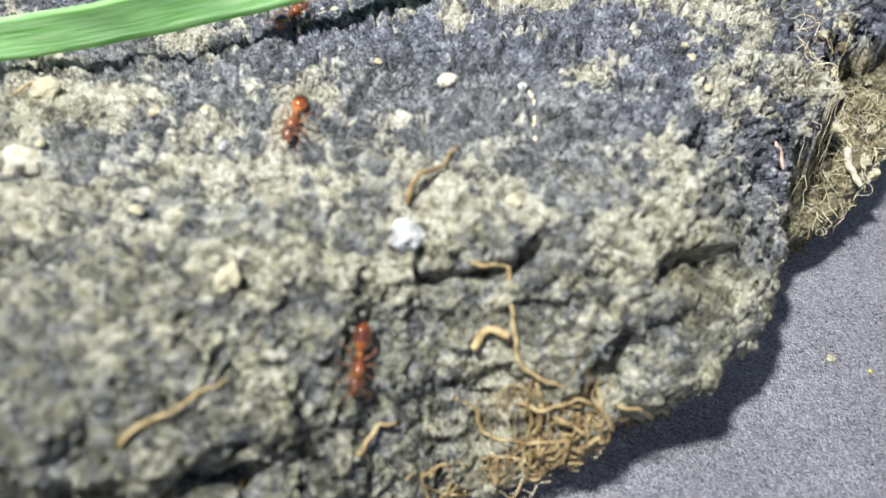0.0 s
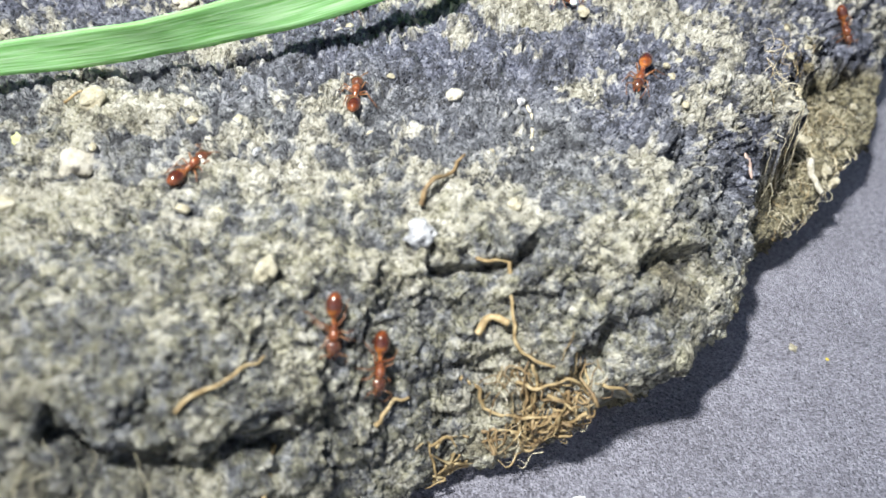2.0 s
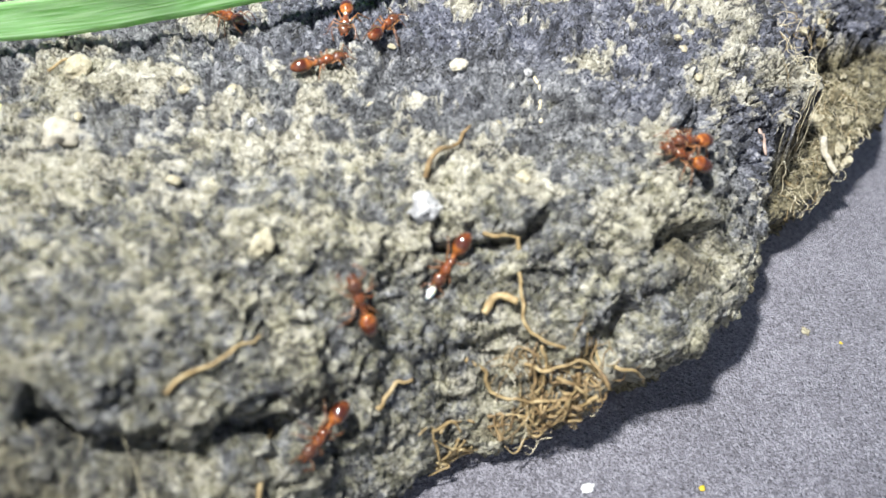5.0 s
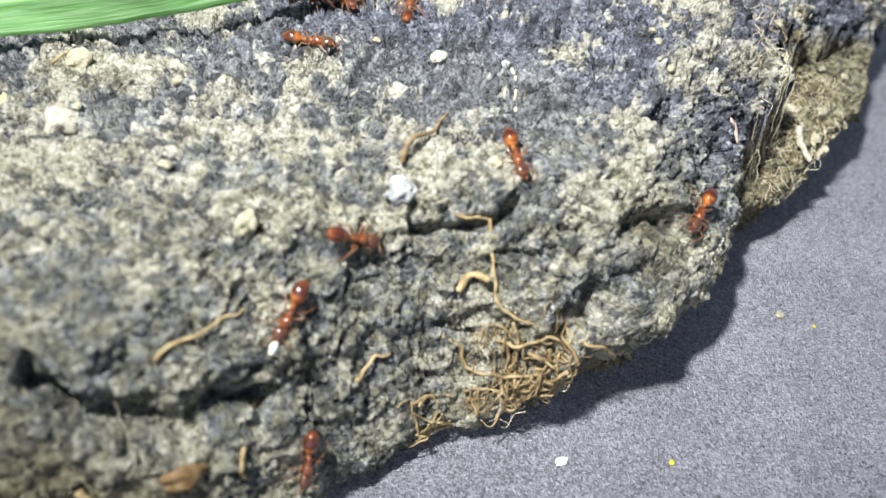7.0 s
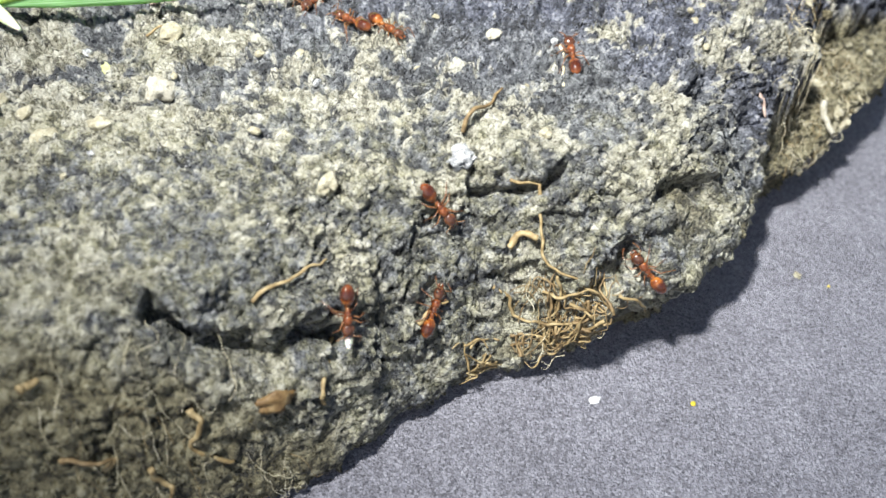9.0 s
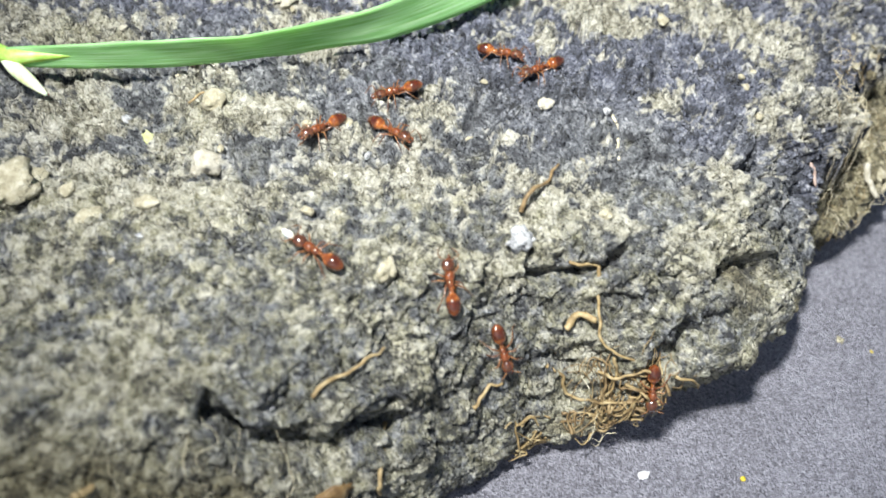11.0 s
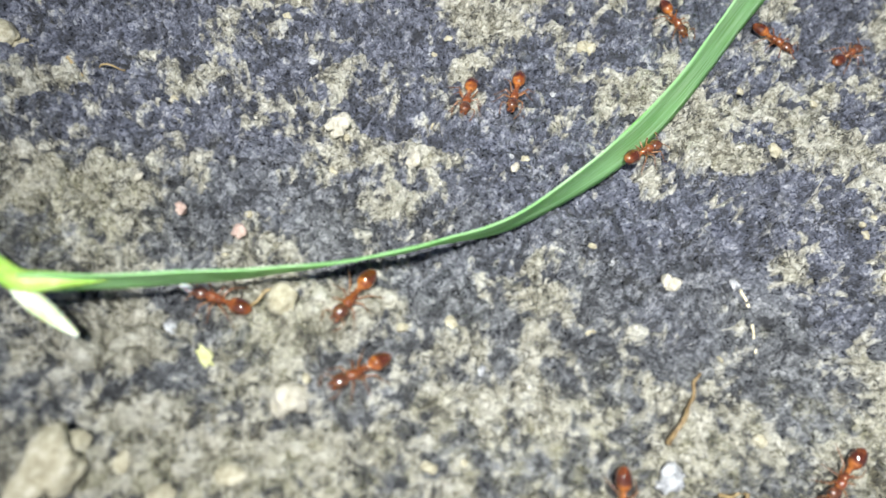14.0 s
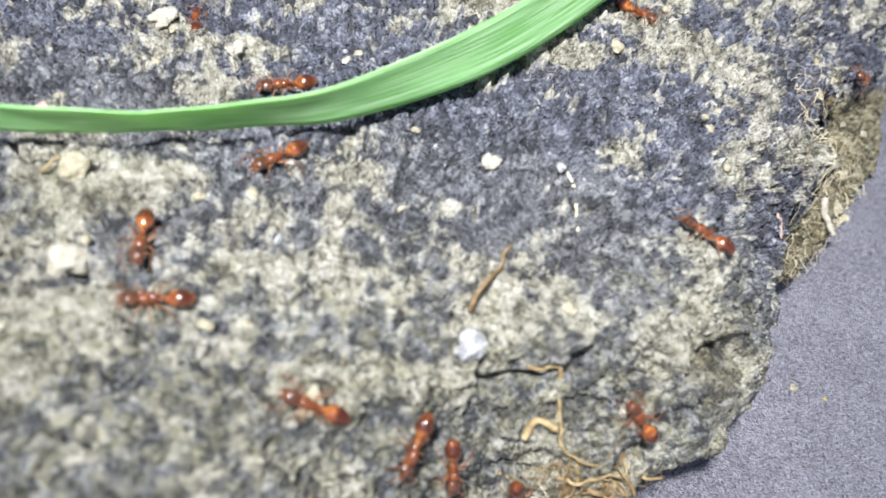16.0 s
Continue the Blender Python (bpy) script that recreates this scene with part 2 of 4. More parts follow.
# rounded granules with deep joints between them, in two sizes
grain_at = np.stack([ca + smooth_noise(flat, 0.7, 61) * 0.25, cb + smooth_noise(flat, 0.7, 62) * 0.25, 0 * ca], -1)
g_one, g_two, g_tag = cells(grain_at, 1.05, 63)
h_one, h_two, h_tag = cells(grain_at, 0.55, 64)
bump += (0.5 - np.minimum(g_one / 0.7, 1.2) ** 2) * (0.05 + 0.17 * g_tag) * (1 + 0.7 * high) + (0.5 - np.minimum(h_one / 0.7, 1.2) ** 2) * (0.04 + 0.15 * h_tag)
bump *= 0.72 + 0.28 * high
bump -= (0.3 + 0.5 * high) * step(0.24, 0.0, g_two - g_one) * step(0.45, 0.75, (g_tag * 7.3 + smooth_noise(flat, 2.5, 65) * 0.4) % 1.0)
# the flaked ledge and the cracks that stand out
for x, y, rx, ry, rise in BOSSES:
    bump += rise * step(1.0, 0.25, np.hypot((wa - x) / rx, (wb - y) / ry))
for line, width, depth, lip in CRACKS + HOLLOWS:
    bump += groove(line, width, depth, lip)
# pale mineral crust, yellow-green bloom and clay-like soil, each in its own places
crust = smooth_noise(flat, 5.5, 8) * 0.9 + smooth_noise(flat, 2.2, 9) * 0.6 + smooth_noise(flat, 0.55, 10) * 0.35 + (g_tag - 0.5) * 0.42 + (h_tag - 0.5) * 0.42
for x, y, rx, ry, much in PALE:
    crust += much * np.exp(-(((wa - x) / rx) ** 2 + ((wb - y) / ry) ** 2) ** 1.5)
crust = step(-0.42, 0.55, crust - 0.08 + 0.12 * smooth_noise(flat, 12.0, 34))
bloom = step(0.1, 0.75, smooth_noise(flat, 4.0, 11) * 0.4 + smooth_noise(flat, 1.2, 12) * 0.4 + 0.8 * step(40, 26, wb) + 0.1 * smooth_noise(flat, 0.5, 13))
for x, y, r in ((-25.5, 40.8, 3.2), (-40, 48, 5), (-27, 39, 3), (17, 31.5, 4.5), (11, 28, 3.5)):
    bloom = np.maximum(bloom, 0.9 * np.exp(-(((wa - x) ** 2 + (wb - y) ** 2) / r ** 2) ** 2))
ledge = LEDGE.ravel()
# where the stone takes on the sky's blue cast, rising towards the back
sky_tint = step(-0.3, 0.5, (wb - 42 + 0.25 * wa) / 14 + smooth_noise(flat, 7.0, 71) * 0.5)
soil = np.clip(np.maximum(step(3.5, 8.5, -fd + smooth_noise(flat, 3.0, 14) * 2.5), step(0.25, 0.6, ledge + wob[:, 0] * 0.2)), 0, 1)
soil = np.maximum(soil, step(0.15, 0.5, smooth_noise(flat, 3.0, 15)) * step(2, -3, fd) * 0.9)
soil = np.maximum(soil, step(15.5, 11.5, wb + smooth_noise(flat, 3.0, 35) * 2) * step(-4, -8, wa))
soil = np.maximum(soil, 0.75 * step(0.0, 0.3, 0.3 - np.hypot((wa - 16.5) / 5.5, (wb - 29.5) / 4.0) * 0.4 + smooth_noise(flat, 2.0, 36) * 0.25))
soil = np.maximum(soil, 0.85 * step(0.0, 0.3, 0.3 - np.hypot((wa - 5.5) / 5.5, (wb - 22.2) / 2.0) * 0.35 + smooth_noise(flat, 1.6, 37) * 0.25))
crumb = np.abs(smooth_noise(flat, 0.9, 16)) * 0.5 + np.abs(smooth_noise(flat, 0.42, 17)) * 0.22 - 0.2
bump = bump * (1 - 0.45 * soil) + crumb * soil * 1.7 + crust * (0.2 + np.abs(smooth_noise(flat, 0.8, 51)) * 0.5) * (1 - soil)
strata = smooth_noise(flat * np.array([0.8, 0.8, 1.3]), 1.5, 18)
bump += side * strata * 0.2
bump *= 1 - 0.5 * step(2.2, 0.2, np.abs(fd))
normal = grid_normals(base)
POS = base + normal * bump.reshape(*shape, 1)
NORMAL = grid_normals(base + normal * lumps.reshape(*shape, 1))


def perch(a, b):
    """Place and upward normal of the stone at the sheet's point (a, b), in millimetres."""
    u, v = (a - ga[0]) / STEP, (b - gb[0]) / STEP
    i, j = min(max(int(u), 0), shape[0] - 2), min(max(int(v), 0), shape[1] - 2)
    f, g = u - i, v - j
    mix = lambda m: (m[i, j] * (1 - f) + m[i + 1, j] * f) * (1 - g) + (m[i, j + 1] * (1 - f) + m[i + 1, j + 1] * f) * g
    return Vector(mix(POS)), Vector(mix(NORMAL)).normalized()


# ---- materials ----
def material(name):
    m = bpy.data.materials.new(name)
    m.use_nodes = True
    return m, m.node_tree, m.node_tree.nodes["Principled BSDF"]


def node(tree, kind, **values):
    n = tree.nodes.new("ShaderNode" + kind)
    for key, value in values.items():
        n.inputs[key.replace("_", " ")].default_value = value
    return n


def coords(tree):
    return tree.nodes.new("ShaderNodeTexCoord").outputs["Object"]


def noise_of(tree, where, scale, detail=4.0, rough=0.6):
    n = node(tree, "TexNoise", Scale=scale, Detail=detail, Roughness=rough)
    tree.links.new(where, n.inputs["Vector"])
    return n.outputs["Fac"]


def ramp(tree, fac, *stops):
    r = tree.nodes.new("ShaderNodeValToRGB")
    while len(r.color_ramp.elements) < len(stops):
        r.color_ramp.elements.new(0.5)
    for e, (at, c) in zip(r.color_ramp.elements, stops):
        e.position, e.color = at, (*c, 1) if len(c) == 3 else c
    tree.links.new(fac, r.inputs["Fac"])
    return r.outputs["Color"]


def mixed(tree, fac, a, b, how="MIX"):
    m = tree.nodes.new("ShaderNodeMix")
    m.data_type, m.blend_type = "RGBA", how
    for socket, v in ((m.inputs["Factor"], fac), (m.inputs["A"], a), (m.inputs["B"], b)):
        if isinstance(v, (int, float)):
            socket.default_value = v
        elif isinstance(v, tuple):
            socket.default_value = (*v, 1)
        else:
            tree.links.new(v, socket)
    return m.outputs["Result"]


def bumped(tree, shader, height, strength, distance):
    b = node(tree, "Bump", Strength=strength, Distance=distance)
    tree.links.new(height, b.inputs["Height"])
    tree.links.new(b.outputs["Normal"], shader.inputs["Normal"])


def attribute(tree, name):
    a = tree.nodes.new("ShaderNodeAttribute")
    a.attribute_name = name
    return a.outputs["Fac"]


def grains(tree, where, scale):
    """A random value for each mineral grain."""
    v = node(tree, "TexVoronoi", Scale=scale)
    tree.links.new(where, v.inputs["Vector"])
    sep = tree.nodes.new("ShaderNodeSeparateColor")
    tree.links.new(v.outputs["Color"], sep.inputs[0])
    return sep.outputs[0]


def math_node(tree, how, a, b, clamp=False):
    n = tree.nodes.new("ShaderNodeMath")
    n.operation, n.use_clamp = how, clamp
    for socket, v in zip(n.inputs, (a, b)):
        if isinstance(v, (int, float)):
            socket.default_value = v
        else:
            tree.links.new(v, socket)
    return n.outputs[0]


def stone_material():
    m, tree, shader = material("stone")
    plain = coords(tree)
    shake = node(tree, "TexNoise", Scale=1800.0, Detail=3.0)
    tree.links.new(plain, shake.inputs["Vector"])
    moved = tree.nodes.new("ShaderNodeVectorMath")
    moved.operation = "MULTIPLY_ADD"
    tree.links.new(shake.outputs["Color"], moved.inputs[0])
    moved.inputs[1].default_value = (0.0006, 0.0006, 0.0006)
    tree.links.new(plain, moved.inputs[2])
    where = moved.outputs[0]
    grit, fleck = grains(tree, where, 5200), grains(tree, where, 2000)
    cloud, fine = noise_of(tree, plain, 420, 5, 0.65), noise_of(tree, plain, 5200, 5, 0.85)
    value = math_node(tree, "ADD", math_node(tree, "MULTIPLY", grit, 0.26), math_node(tree, "ADD", math_node(tree, "MULTIPLY", fleck, 0.26), math_node(tree, "MULTIPLY", fine, 0.56)))
    value = math_node(tree, "ADD", value, math_node(tree, "MULTIPLY", math_node(tree, "SUBTRACT", attribute(tree, "granule"), 0.5), 0.42))
    dark = ramp(tree, value, (0.34, (0.012, 0.012, 0.016)), (0.44, (0.08, 0.082, 0.088)), (0.56, (0.19, 0.196, 0.203)), (0.69, (0.32, 0.326, 0.33)), (0.86, (0.6, 0.6, 0.6)))
    # blue-grey version of the dark stone, with the skylight's tint put into its colour
    sky_slate = ramp(tree, value, (0.34, (0.012, 0.013, 0.022)), (0.44, (0.06, 0.065, 0.095)), (0.56, (0.145, 0.154, 0.21)), (0.69, (0.28, 0.29, 0.36)), (0.86, (0.6, 0.6, 0.64)))
    dark = mixed(tree, attribute(tree, "sky_slate"), dark, sky_slate)
    dark = mixed(tree, math_node(tree, "MULTIPLY", cloud, 0.35), dark, (0.14, 0.145, 0.16))
    pale = ramp(tree, value, (0.34, (0.15, 0.135, 0.095)), (0.46, (0.38, 0.355, 0.265)), (0.6, (0.56, 0.525, 0.415)), (0.82, (0.8, 0.77, 0.66)))
    edge = math_node(tree, "ADD", attribute(tree, "crust"), math_node(tree, "MULTIPLY", math_node(tree, "SUBTRACT", noise_of(tree, plain, 1300, 8, 0.8), 0.5), 1.5))
    edge = math_node(tree, "ADD", edge, math_node(tree, "MULTIPLY", math_node(tree, "SUBTRACT", fleck, 0.5), 0.22))
    colour = mixed(tree, ramp(tree, edge, (0.34, (0, 0, 0)), (0.6, (0.58, 0.58, 0.58)), (0.88, (1, 1, 1))), dark, pale)
    green = ramp(tree, value, (0.32, (0.09, 0.085, 0.045)), (0.5, (0.33, 0.31, 0.18)), (0.8, (0.64, 0.6, 0.41)))
    patch = math_node(tree, "MULTIPLY", attribute(tree, "bloom"), ramp(tree, noise_of(tree, plain, 900, 6, 0.75), (0.42, (0, 0, 0)), (0.62, (0.8, 0.8, 0.8))))
    colour = mixed(tree, patch, colour, green)
    earth = ramp(tree, value, (0.3, (0.035, 0.029, 0.014)), (0.45, (0.16, 0.135, 0.07)), (0.62, (0.32, 0.28, 0.16)), (0.84, (0.56, 0.51, 0.35)))
    colour = mixed(tree, attribute(tree, "soil"), colour, earth)
    # thin black lines: the shade of fine crevices, painted into the colour
    ridge = ramp(tree, noise_of(tree, where, 620, 4, 0.6), (0.465, (0, 0, 0)), (0.49, (1, 1, 1)), (0.51, (1, 1, 1)), (0.535, (0, 0, 0)))
    crevice_shade = math_node(tree, "MULTIPLY", ridge, ramp(tree, noise_of(tree, plain, 300, 3, 0.6), (0.47, (0, 0, 0)), (0.6, (0.9, 0.9, 0.9))))
    colour = mixed(tree, crevice_shade, colour, (0.016, 0.015, 0.014))
    tree.links.new(colour, shader.inputs["Base Color"])
    shine = ramp(tree, grit, (0.0, (0.07, 0.07, 0.07)), (0.09, (0.1, 0.1, 0.1)), (0.11, (0.7, 0.7, 0.7)), (1.0, (0.85, 0.85, 0.85)))
    tree.links.new(shine, shader.inputs["Roughness"])
    shader.inputs["Specular IOR Level"].default_value = 0.75
    gap = tree.nodes.new("ShaderNodeTexVoronoi")
    gap.feature = "DISTANCE_TO_EDGE"
    gap.inputs["Scale"].default_value = 2000.0
    tree.links.new(where, gap.inputs["Vector"])
    grain_top = ramp(tree, gap.outputs["Distance"], (0.0, (0, 0, 0)), (0.16, (0.8, 0.8, 0.8)), (0.5, (1, 1, 1)))
    relief = math_node(tree, "ADD", noise_of(tree, plain, 4200, 6, 0.8), math_node(tree, "ADD", math_node(tree, "MULTIPLY", grit, 0.3), math_node(tree, "MULTIPLY", grain_top, 0.5)))
    bumped(tree, shader, relief, 1.0, 0.00045)
    return m


def ground_material():
    m, tree, shader = material("paper")
    where = coords(tree)
    fine, speck, broad = noise_of(tree, where, 7000, 6, 0.85), grains(tree, where, 5200), noise_of(tree, where, 130, 5, 0.6)
    value = math_node(tree, "ADD", math_node(tree, "MULTIPLY", fine, 0.7), math_node(tree, "ADD", math_node(tree, "MULTIPLY", speck, 0.24), math_node(tree, "MULTIPLY", broad, 0.2)))
    colour = ramp(tree, value, (0.33, (0.07, 0.067, 0.077)), (0.51, (0.205, 0.198, 0.226)), (0.67, (0.36, 0.35, 0.4)), (0.87, (0.66, 0.65, 0.7)))
    tree.links.new(colour, shader.inputs["Base Color"])
    tree.links.new(ramp(tree, speck, (0.0, (0.22, 0.22, 0.22)), (0.3, (0.5, 0.5, 0.5)), (1.0, (0.6, 0.6, 0.6))), shader.inputs["Roughness"])
    pore = tree.nodes.new("ShaderNodeTexVoronoi")
    pore.feature = "DISTANCE_TO_EDGE"
    pore.inputs["Scale"].default_value = 3400.0
    tree.links.new(where, pore.inputs["Vector"])
    rise = math_node(tree, "MULTIPLY", ramp(tree, pore.outputs["Distance"], (0.0, (0, 0, 0)), (0.2, (0.8, 0.8, 0.8)), (0.6, (1, 1, 1))), 0.5)
    bumped(tree, shader, math_node(tree, "ADD", noise_of(tree, where, 2300, 6, 0.75), math_node(tree, "ADD", rise, math_node(tree, "MULTIPLY", fine, 0.3))), 1.0, 0.0003)
    return m


STONE, PAPER = stone_material(), ground_material()


# ---- structure ----
def mesh_object(name, verts, faces, mat, smooth=True, parent=None):
    me = bpy.data.meshes.new(name)
    me.from_pydata(verts, [], faces)
    me.materials.append(mat)
    if smooth:
        me.polygons.foreach_set("use_smooth", [True] * len(me.polygons))
    ob = new(name, me)
    ob.parent = parent
    return ob


tagged(mesh_object("ground", [(-2, -2, 0), (2, -2, 0), (2, 2, 0), (-2, 2, 0)], [(0, 1, 2, 3)], PAPER),
       "dark grey grained sheet under the stone", "ground", kind="structure")


quads_kept = KEEP[:-1, :-1] | KEEP[1:, 1:]
USED = np.unique(np.concatenate([np.arange(A.size).reshape(shape)[i:shape[0] - 1 + i, j:shape[1] - 1 + j][quads_kept] for i in (0, 1) for j in (0, 1)]))


def build_stone():
    index = np.arange(shape[0] * shape[1]).reshape(shape)
    keep = quads_kept
    quads = np.stack([index[:-1, :-1], index[1:, :-1], index[1:, 1:], index[:-1, 1:]], -1)[keep]
    used = USED
    remap = np.zeros(index.size, np.int64)
    remap[used] = np.arange(len(used))
    quads = remap[quads]
    me = bpy.data.meshes.new("stone")
    me.vertices.add(len(used))
    me.vertices.foreach_set("co", (POS.reshape(-1, 3)[used] * MM).ravel())
    me.loops.add(quads.size)
    me.loops.foreach_set("vertex_index", quads.ravel())
    me.polygons.add(len(quads))
    me.polygons.foreach_set("loop_start", np.arange(0, quads.size, 4))
    me.polygons.foreach_set("use_smooth", np.ones(len(quads), bool))
    me.update(calc_edges=True)
    for name, values in (("crust", crust), ("bloom", bloom), ("soil", soil), ("granule", 0.5 * g_tag + 0.5 * h_tag), ("sky_slate", sky_tint)):
        me.attributes.new(name, "FLOAT", "POINT").data.foreach_set("value", values[used])
    me.materials.append(STONE)
    return tagged(new("stone", me), "rough dark grey stone with pale crust and earthy edges", "stone")


build_stone()


# ---- shapes ----
def blob(centre, radii, rings=10, sides=14, tip=0.0):
    """An ellipsoid along x; tip draws its rear end out to a point."""
    verts, faces = [], []
    for i in range(rings + 1):
        th = math.pi * i / rings
        for j in range(sides):
            ph = 2 * math.pi * j / sides
            x, r = math.cos(th), math.sin(th)
            if x < 0:
                r *= 1 - tip * x * x
                x *= 1 + tip * 0.5
            verts.append((centre[0] + radii[0] * x, centre[1] + radii[1] * r * math.cos(ph), centre[2] + radii[2] * r * math.sin(ph)))
    for i in range(rings):
        for j in range(sides):
            k = (j + 1) % sides
            faces.append((i * sides + j, i * sides + k, (i + 1) * sides + k, (i + 1) * sides + j))
    return verts, faces


def tube(points, radii, sides=7):
    """A round strand through points, with a radius at each."""
    pts = [Vector(p) for p in points]
    verts, faces = [], []
    up = Vector((0.31, 0.17, 0.93))
    for i, p in enumerate(pts):
        d = (pts[min(i + 1, len(pts) - 1)] - pts[max(i - 1, 0)]).normalized()
        u = d.cross(up).normalized()
        v = d.cross(u)
        for j in range(sides):
            a = 2 * math.pi * j / sides
            verts.append(tuple(p + (u * math.cos(a) + v * math.sin(a)) * radii[i]))
    for i in range(len(pts) - 1):
        for j in range(sides):
            k = (j + 1) % sides
            faces.append((i * sides + j, i * sides + k, (i + 1) * sides + k, (i + 1) * sides + j))
    faces += [tuple(range(sides))[::-1], tuple(range((len(pts) - 1) * sides, len(pts) * sides))]
    return verts, faces


def together(*shapes):
    verts, faces = [], []
    for v, f in shapes:
        faces += [tuple(i + len(verts) for i in q) for q in f]
        verts += v
    return verts, faces


def part(name, shape_of, mat, parent, label="", at=(0, 0, 0)):
    """One mesh in millimetres under a thing; its origin lies at a place of the thing."""
    verts, faces = shape_of
    ob = mesh_object(name, [tuple((c - o) * MM for c, o in zip(v, at)) for v in verts], faces, mat, True, parent)
    ob.location = [c * MM for c in at]
    return tagged(ob, label)


def curve_through(points, n):
    """Points evenly along a smooth line."""
    p = [Vector(q) for q in points]
    p = [p[0] * 2 - p[1]] + p + [p[-1] * 2 - p[-2]]
    res = []
    for i in range(n):
        u = i / (n - 1) * (len(p) - 3)
        k = min(int(u), len(p) - 4)
        f = u - k
        a, b, c, d = p[k:k + 4]
        res.append(0.5 * (2 * b + (c - a) * f + (2 * a - 5 * b + 4 * c - d) * f * f + (3 * b - a - 3 * c + d) * f ** 3))
    return res


# ---- materials of the small things ----
def grainy(name, low, mid, high, scale, rough, bump=0.4, depth=0.0001, through_light=0.0):
    m, tree, shader = material(name)
    where = coords(tree)
    fac = noise_of(tree, where, scale, 5, 0.65)
    tree.links.new(ramp(tree, fac, (0.3, low), (0.5, mid), (0.72, high)), shader.inputs["Base Color"])
    shader.inputs["Roughness"].default_value = rough
    bumped(tree, shader, noise_of(tree, where, scale * 2.3, 4, 0.65), bump, depth)
    if through_light:
        shader.inputs["Subsurface Weight"].default_value = through_light
        shader.inputs["Subsurface Radius"].default_value = (1.0, 0.5, 0.25)
        shader.inputs["Subsurface Scale"].default_value = 0.0004
    return m


def shell(name, low, mid, high, rough=0.16):
    """Smooth amber cuticle that lets some light through."""
    m = grainy(name, low, mid, high, 2000, rough, 0.25, 0.00003, 0.2)
    shader = m.node_tree.nodes["Principled BSDF"]
    shader.inputs["Coat Weight"].default_value = 1.0
    shader.inputs["Coat Roughness"].default_value = 0.03
    return m


def gaster_material():
    m = shell("gaster_shell", (0.07, 0.016, 0.005), (0.22, 0.06, 0.012), (0.46, 0.17, 0.03), 0.1)
    tree = m.node_tree
    shader = tree.nodes["Principled BSDF"]
    sep = tree.nodes.new("ShaderNodeSeparateXYZ")
    tree.links.new(coords(tree), sep.inputs[0])
    band = tree.nodes.new("ShaderNodeMapRange")
    band.inputs["From Min"].default_value, band.inputs["From Max"].default_value = -0.0008, 0.0008
    tree.links.new(sep.outputs["X"], band.inputs["Value"])
    old = shader.inputs["Base Color"].links[0].from_socket
    dark = ramp(tree, band.outputs[0], (0.0, (0.5, 0.5, 0.5)), (0.12, (0.25, 0.25, 0.25)), (0.3, (0.9, 0.9, 0.9)), (0.62, (0.95, 0.95, 0.95)), (0.76, (0.15, 0.15, 0.15)), (1.0, (0, 0, 0)))
    tree.links.new(mixed(tree, dark, old, (0.05, 0.011, 0.005)), shader.inputs["Base Color"])
    return m


def blade_material():
    m, tree, shader = material("leaf_green")
    uv = tree.nodes.new("ShaderNodeUVMap")
    wave = node(tree, "TexNoise", Scale=1.0, Detail=3.0)
    scale = tree.nodes.new("ShaderNodeMapping")
    scale.inputs["Scale"].default_value = (0.6, 12.0, 1.0)
    tree.links.new(uv.outputs[0], scale.inputs["Vector"])
    tree.links.new(scale.outputs[0], wave.inputs["Vector"])
    green = ramp(tree, wave.outputs["Fac"], (0.36, (0.25, 0.52, 0.19)), (0.5, (0.44, 0.73, 0.38)), (0.62, (0.68, 0.88, 0.6)))
    tree.links.new(green, shader.inputs["Base Color"])
    shader.inputs["Roughness"].default_value = 0.3
    glow = tree.nodes.new("ShaderNodeBsdfTranslucent")
    tree.links.new(mixed(tree, 0.75, green, (0.5, 0.85, 0.16)), glow.inputs["Color"])
    both = tree.nodes.new("ShaderNodeMixShader")
    both.inputs[0].default_value = 0.55
    tree.links.new(shader.outputs[0], both.inputs[1])
    tree.links.new(glow.outputs[0], both.inputs[2])
    tree.links.new(both.outputs[0], tree.nodes["Material Output"].inputs["Surface"])
    bumped(tree, shader, wave.outputs["Fac"], 0.35, 0.00015)
    return m


AMBER = shell("amber_shell", (0.045, 0.011, 0.004), (0.15, 0.04, 0.01), (0.42, 0.15, 0.032))
BROWN = shell("brown_shell", (0.03, 0.012, 0.007), (0.075, 0.026, 0.012), (0.15, 0.055, 0.02))
GASTER = gaster_material()
LIMB = shell("limb_shell", (0.08, 0.032, 0.014), (0.16, 0.066, 0.028), (0.3, 0.15, 0.06), 0.25)
EYE_BLACK = grainy("eye_black", (0.01, 0.01, 0.01), (0.02, 0.015, 0.012), (0.03, 0.02, 0.02), 3000, 0.2)
LARVA = grainy("larva_white", (0.55, 0.53, 0.46), (0.75, 0.73, 0.66), (0.85, 0.84, 0.8), 1500, 0.35, 0.2, 0.00005, 0.5)
ROOT = grainy("root_tan", (0.12, 0.075, 0.028), (0.28, 0.2, 0.09), (0.46, 0.37, 0.21), 1200, 0.65)
ROOT_DARK = grainy("root_brown", (0.07, 0.042, 0.018), (0.19, 0.125, 0.055), (0.36, 0.27, 0.14), 1200, 0.65)
HAIR = grainy("root_hair", (0.4, 0.34, 0.2), (0.6, 0.53, 0.36), (0.78, 0.72, 0.58), 900, 0.6)
PEBBLE = grainy("pebble_cream", (0.3, 0.27, 0.2), (0.48, 0.44, 0.35), (0.64, 0.6, 0.5), 1500, 0.75, 1.0, 0.0003)
